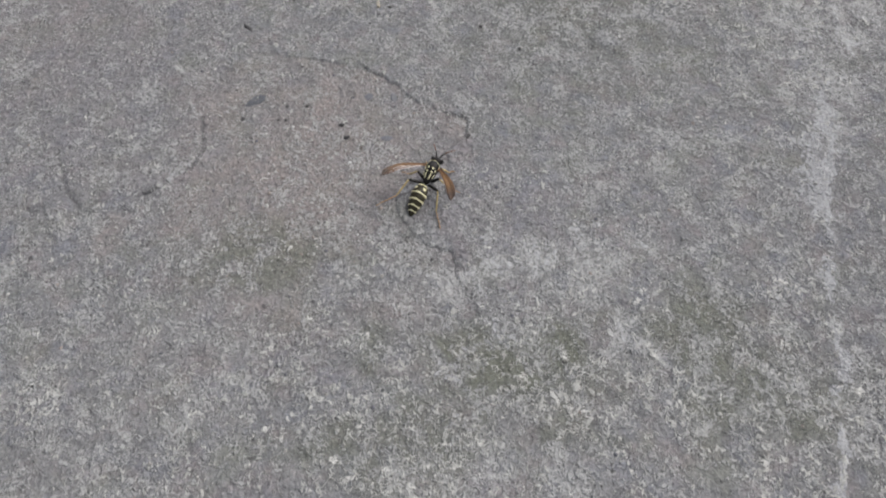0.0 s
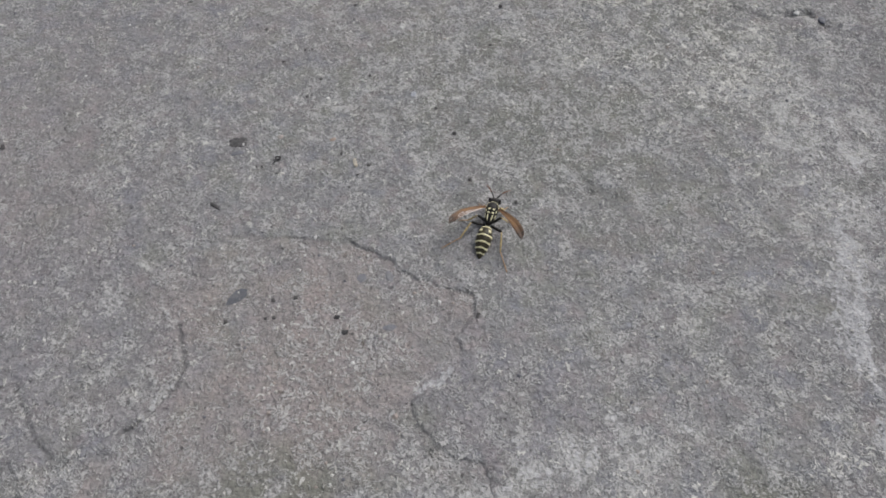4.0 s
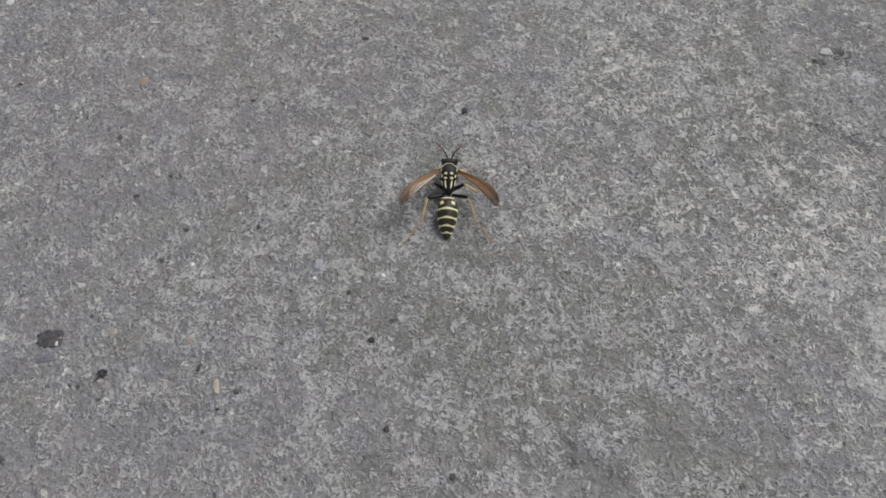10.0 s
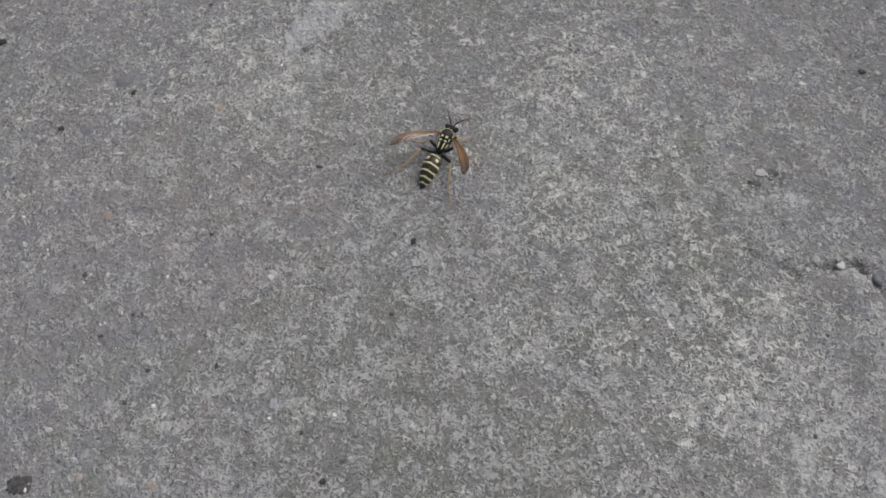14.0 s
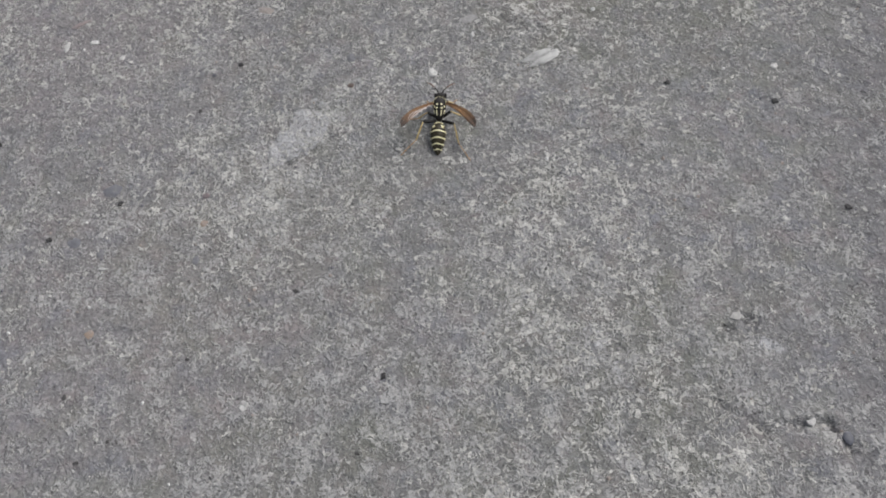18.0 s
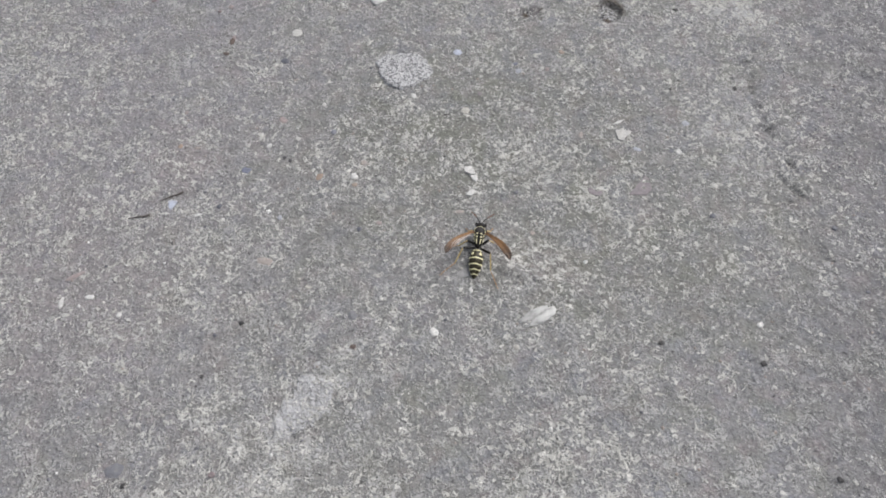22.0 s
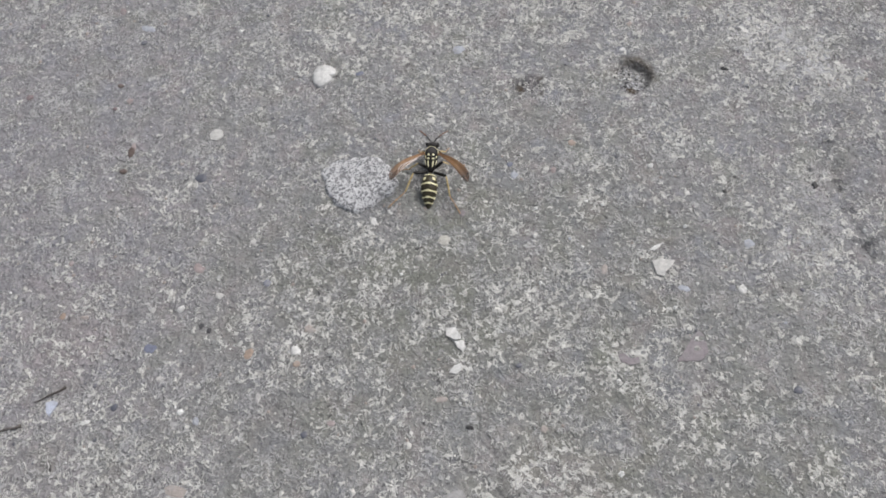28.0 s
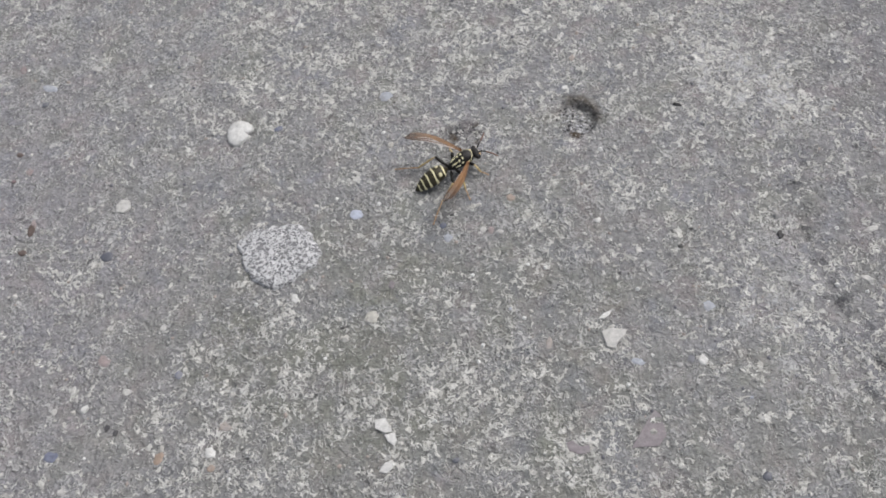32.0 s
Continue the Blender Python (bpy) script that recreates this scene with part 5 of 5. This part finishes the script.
def stalk(ax, ay, bx, by, thick, material, label):
    a, b = Vector((ax, ay, height_at(ax, ay) + thick)), Vector((bx, by, height_at(bx, by) + thick))
    points = [a.lerp(b, k / 7) + Vector((0.12 * math.sin(2.1 * k), 0.12 * math.cos(1.7 * k), 0.08 * math.sin(k))) for k in range(8)]
    middle = (a + b) / 2
    ob = new("dry_stalk", mesh_of("dry_stalk", tube([p - middle for p in points], [thick * (0.35 + 0.09 * k + 0.08 * math.sin(2.2 * k)) for k in range(8)], 7), material))
    ob.location = middle * MM
    tagged(ob, label, "stalk", "dry stalks")


stalk(-31.0, 225.6, -25.0, 228.0, 0.3, STRAW, "short dark dry stalk lying on concrete")
stalk(-39.0, 220.6, -33.3, 221.2, 0.34, STRAW, "short dark dry stalk lying on concrete")
stalk(-27.2, 214.6, -26.6, 210.8, 0.22, STONES["pale"], "thin pale straw lying on concrete")


def curl():
    """A black scrap of dry plant, curled into a lumpy ring with a short tail."""
    rng = random.Random(12)
    points = [(-1.0, -1.15, 0.2), (-0.6, -0.6, 0.25), (-0.25, -0.2, 0.3)]
    for k in range(10):
        a = radians(-150 + 38 * k)
        points.append((0.3 + 0.58 * math.cos(a) + rng.uniform(-0.06, 0.06), 0.2 + 0.42 * math.sin(a) + rng.uniform(-0.06, 0.06), 0.3 + 0.04 * k))
    ob = new("dry_curl", mesh_of("dry_curl", tube(points, [0.08, 0.14, 0.2] + [rng.uniform(0.13, 0.27) for _ in range(10)], 7), DIRT))
    ob.matrix_basis = pose(-0.0336, 0.058, height_at(-33.6, 58.0) * MM)
    tagged(ob, "black curled scrap of dry plant lying on concrete", "plant scrap")


curl()


def flake():
    """A thin chalky flake, notched at both ends."""
    rng = random.Random(8)
    jag = [rng.uniform(-0.035, 0.035) for _ in range(48)]
    rings = []
    for r, z, deep in ((0.94, -0.2, 1.0), (1.0, 0.0, 1.0), (0.985, 0.12, 1.0), (0.8, 0.16, 0.45), (0.55, 0.18, 0.1), (0.25, 0.2, 0.0)):
        ring = []
        for k in range(48):
            a = 2 * math.pi * k / 48 - math.pi
            notch = 0.34 * math.exp(-(((abs(a) - math.pi) / 0.13) ** 2)) + 0.24 * math.exp(-(((a - 0.5) / 0.16) ** 2)) + 0.12 * math.exp(-(((a + 2.2) / 0.2) ** 2))
            q = r * (1 - deep * (notch - jag[k]))
            x, y = 5.2 * q * math.cos(a), 2.2 * q * math.copysign(abs(math.sin(a)) ** 0.85, math.sin(a))
            ring.append((x, y, z + 0.05 * math.sin(1.1 * x + 0.6 * y)))
        rings.append(ring)
    ob = new("stone_flake", mesh_of("stone_flake", loft(rings), FLAKE))
    ob.matrix_basis = pose(0.0665, 0.1829, height_at(66.5, 182.9) * MM + 0.0002, 0, 0, 22)
    tagged(ob, "thin chalky white flake with notched ends lying on concrete", "flake")


flake()


def grains_mesh(name, x, y, size, rng, material):
    """Small faceted grains lying on the ground, joined into one mesh."""
    n = len(x)
    z = terrain(x, y)
    corner = np.array([(1, 0, 0), (0.3, 0.95, 0), (-0.8, 0.6, 0), (-0.8, -0.6, 0), (0.3, -0.95, 0), (0.2, 0.1, 0.7), (-0.3, -0.15, 0.62)])
    points = corner[None] * rng.uniform(0.6, 1.15, (n, 7, 3)) * size[:, None, None]
    turn = rng.uniform(0, 2 * np.pi, n)
    c, s = np.cos(turn)[:, None], np.sin(turn)[:, None]
    px, py = points[..., 0] * c - points[..., 1] * s, points[..., 0] * s + points[..., 1] * c
    verts = np.stack([px + x[:, None], py + y[:, None], points[..., 2] + z[:, None] - 0.08], -1).reshape(-1, 3) * MM
    tri = np.array([(0, 1, 5), (1, 2, 5), (2, 6, 5), (2, 3, 6), (3, 4, 6), (4, 5, 6), (4, 0, 5)])
    faces = (tri[None] + 7 * np.arange(n)[:, None, None]).reshape(-1, 3)
    mesh = bpy.data.meshes.new(name)
    mesh.from_pydata(verts.tolist(), [], faces.tolist())
    mesh.materials.append(material)
    return new(name, mesh)


def sand(count, seed):
    """Loose and half-bedded sand grains, thickest where the skin of the concrete is gone."""
    rng = np.random.RandomState(seed)
    x, y = rng.uniform(-120, 175, count), rng.uniform(-80, 350, count)
    bare = (beside(x, y, BROKEN_EDGE) < -0.5) & (np.hypot(x + 24, y + 1) < 34)
    keep = bare | (rng.rand(count) < 0.22 + 0.78 * np.clip((y - 60) / 170, 0, 1))
    x, y = x[keep], y[keep]
    size = 0.22 + 0.45 * rng.rand(len(x)) ** 4 + 0.5 * (rng.rand(len(x)) < 0.008)
    tagged(grains_mesh("sand_grains", x, y, size, rng, GRIT), "fine loose sand grains strewn over the concrete", "sand", kind="stuff")


sand(26000, 17)


def hole_grit():
    """Black and pale grit in the round hole, blackest round its rim, and in the crumbled spot beside it."""
    rng = np.random.RandomState(23)
    ring, turn = 3.5 * np.sqrt(rng.rand(230)), rng.uniform(0, 2 * np.pi, 230)
    x, y = 102.1 + ring * np.cos(turn), 283.0 + 1.04 * ring * np.sin(turn)
    tagged(grains_mesh("hole_grit", x, y, 0.2 + 0.25 * rng.rand(230) ** 2, rng, COARSE), "pale and grey grit lying in a round hole", "grit", kind="stuff")
    turn = rng.uniform(0, 2 * np.pi, 70)
    ring = np.where(rng.rand(70) < 0.7, rng.normal(3.7, 0.25, 70), 3.4 * np.sqrt(rng.rand(70)))
    x, y = 102.1 + ring * np.cos(turn), 283.0 + 1.04 * ring * np.sin(turn)
    x, y = np.concatenate([x, rng.normal(78.4, 2.0, 40)]), np.concatenate([y, rng.normal(285.3, 1.0, 40)])
    tagged(grains_mesh("soil_grit", x, y, 0.2 + 0.3 * rng.rand(110) ** 2, rng, DIRT), "black grit round the rim of a hole", "grit", kind="stuff")


hole_grit()


# ---- what moves ----
WASP_ROWS = [
    (0.0, pose(0.0013, -0.0043, 0, 0, 0, -23.7)),
    (0.5, pose(0.0040, -0.0004, 0, 0, 0, -29.6)),
    (1.0, pose(0.0064, 0.0043, 0, 0, 0, -31.8)),
    (1.5, pose(0.0086, 0.0085, 0, 0, 0, -27.5)),
    (2.0, pose(0.0103, 0.0124, 0, 0, 0, -25.9)),
    (2.5, pose(0.0112, 0.0181, 0, 0, 0, -18.9)),
    (3.0, pose(0.0118, 0.0229, 0, 0, 0, -14.3)),
    (3.5, pose(0.0133, 0.0279, 0, 0, 0, -16.9)),
    (4.0, pose(0.0156, 0.0327, 0, 0, 0, -22.4)),
    (4.5, pose(0.0175, 0.0370, 0, 0, 0, -23.1)),
    (6.5, pose(0.0233, 0.0545, 0, 0, 0, -5.9)),
    (7.0, pose(0.0227, 0.0577, 0, 0, 0, 2.7)),
    (7.5, pose(0.0222, 0.0626, 0, 0, 0, -0.7)),
    (8.0, pose(0.0222, 0.0681, 0, 0, 0, 3.4)),
    (8.5, pose(0.0228, 0.0731, 0, 0, 0, -2.7)),
    (9.0, pose(0.0237, 0.0779, 0, 0, 0, -7.1)),
    (9.5, pose(0.0244, 0.0825, 0, 0, 0, -10.4)),
    (10.0, pose(0.0249, 0.0883, 0, 0, 0, -5.8)),
    (10.5, pose(0.0259, 0.0927, 0, 0, 0, -10.5)),
    (11.0, pose(0.0256, 0.0979, 0, 0, 0, -4.5)),
    (11.5, pose(0.0261, 0.1035, 0, 0, 0, -6.4)),
    (12.0, pose(0.0277, 0.1080, 0, 0, 0, -16.7)),
    (12.5, pose(0.0299, 0.1126, 0, 0, 0, -22.4)),
    (13.0, pose(0.0314, 0.1172, 0, 0, 0, -21.9)),
    (13.5, pose(0.0333, 0.1217, 0, 0, 0, -26.4)),
    (14.0, pose(0.0362, 0.1264, 0, 0, 0, -31.8)),
    (14.5, pose(0.0378, 0.1310, 0, 0, 0, -26.9)),
    (15.0, pose(0.0385, 0.1361, 0, 0, 0, -10.9)),
    (15.5, pose(0.0393, 0.1406, 0, 0, 0, -13.1)),
    (17.5, pose(0.0421, 0.1614, 0, 0, 0, -12.6)),
    (18.0, pose(0.0421, 0.1669, 0, 0, 0, -5.4)),
    (18.5, pose(0.0427, 0.1715, 0, 0, 0, -5.9)),
    (19.0, pose(0.0437, 0.1772, 0, 0, 0, -14.3)),
    (19.5, pose(0.0451, 0.1813, 0, 0, 0, -20.0)),
    (20.0, pose(0.0477, 0.1854, 0, 0, 0, -32.6)),
    (20.5, pose(0.0504, 0.1892, 0, 0, 0, -35.2)),
    (21.0, pose(0.0517, 0.1943, 0, 0, 0, -21.6)),
    (21.5, pose(0.0534, 0.2002, 0, 0, 0, -17.8)),
    (22.0, pose(0.0539, 0.2039, 0, 0, 0, -13.1)),
    (22.5, pose(0.0543, 0.2091, 0, 0, 0, -8.9)),
    (23.0, pose(0.0552, 0.2153, 0, 0, 0, -7.0)),
    (23.5, pose(0.0561, 0.2199, 0, 0, 0, -10.2)),
    (24.0, pose(0.0558, 0.2252, 0, 0, 0, -6.2)),
    (24.5, pose(0.0554, 0.2307, 0, 0, 0, -0.6)),
    (25.0, pose(0.0557, 0.2352, 0, 0, 0, -5.0)),
    (25.5, pose(0.0544, 0.2404, 0, 0, 0, 1.8)),
    (26.0, pose(0.0531, 0.2461, 0, 0, 0, 7.4)),
    (26.5, pose(0.0535, 0.2506, 0, 0, 0, -1.4)),
    (28.5, pose(0.0545, 0.2698, 0, 0, 0, -20.6)),
    (29.0, pose(0.0568, 0.2714, 0, 0, 0, -39.7)),
    (29.5, pose(0.0592, 0.2711, 0, 0, 0, -57.9)),
    (30.0, pose(0.0617, 0.2717, 0, 0, 0, -68.1)),
    (30.5, pose(0.0654, 0.2726, 0, 0, 0, -70.7)),
    (31.0, pose(0.0688, 0.2743, 0, 0, 0, -78.7)),
    (31.5, pose(0.0724, 0.2753, 0, 0, 0, -73.0)),
    (32.0, pose(0.0761, 0.2765, 0, 0, 0, -72.9)),
]

# where the hind leg of one side stands in its stride: under 0.6 it pushes on the ground, above it swings forward
GAIT = (
    (0, 0.28), (1, 0.28), (2, 0.33), (3, 0.13), (4, 0.5), (7, 0.58), (8, 0.06), (9, 0.3), (10, 0.85), (11, 0.2), (12, 0.33), (13, 0.02), (14, 0.36), (15, 0.67),
    (19, 0.25), (20, 0.28), (21, 0.17), (22, 0.58), (23, 0.11), (24, 0.28), (25, 0.5), (26, 0.24), (28.5, 0.2), (29, 0.02), (30, 0.0), (31, 0.05), (32, 0.14),
)


def motions():
    walk(wasp, WASP_ROWS)
    # about one stride every 5.4 mm of way, or every 40 degrees of turn
    times = [t for t, m in WASP_ROWS]
    way = [0.0]
    for (t, a), (u, b) in zip(WASP_ROWS, WASP_ROWS[1:]):
        turn = abs((b.to_euler().z - a.to_euler().z + math.pi) % (2 * math.pi) - math.pi)
        way.append(way[-1] + (b.translation - a.translation).length / MM + 2.0 * turn)
    stride = []
    for t, p in GAIT:
        stride.append(p + max(round(float(np.interp(t, times, way)) / 5.4 - p), math.ceil(stride[-1] - p) if stride else 0))
    for leg, hip, side, reach, beat in legs:
        rows = []
        for k in range(321):
            t = k * 0.1
            p = (float(np.interp(t, [g[0] for g in GAIT], stride)) + beat) % 1.0
            if p < 0.6:
                swing, lift = 1 - 2 * p / 0.6, 0.0
            else:
                swing, lift = -1 + 2 * (p - 0.6) / 0.4, math.sin(math.pi * (p - 0.6) / 0.4)
            rows.append((t, pose(*(hip * MM), 0, -side * 7 * lift, side * reach * swing)))
        walk(leg, rows)
    for scape, root, side in antennae:
        walk(scape, [(t, pose(*(root * MM), 3 * math.sin(2.3 * t + side), 0, 5 * math.sin(1.9 * t + 1.3 * side))) for t in [k * 0.25 for k in range(129)]])


motions()
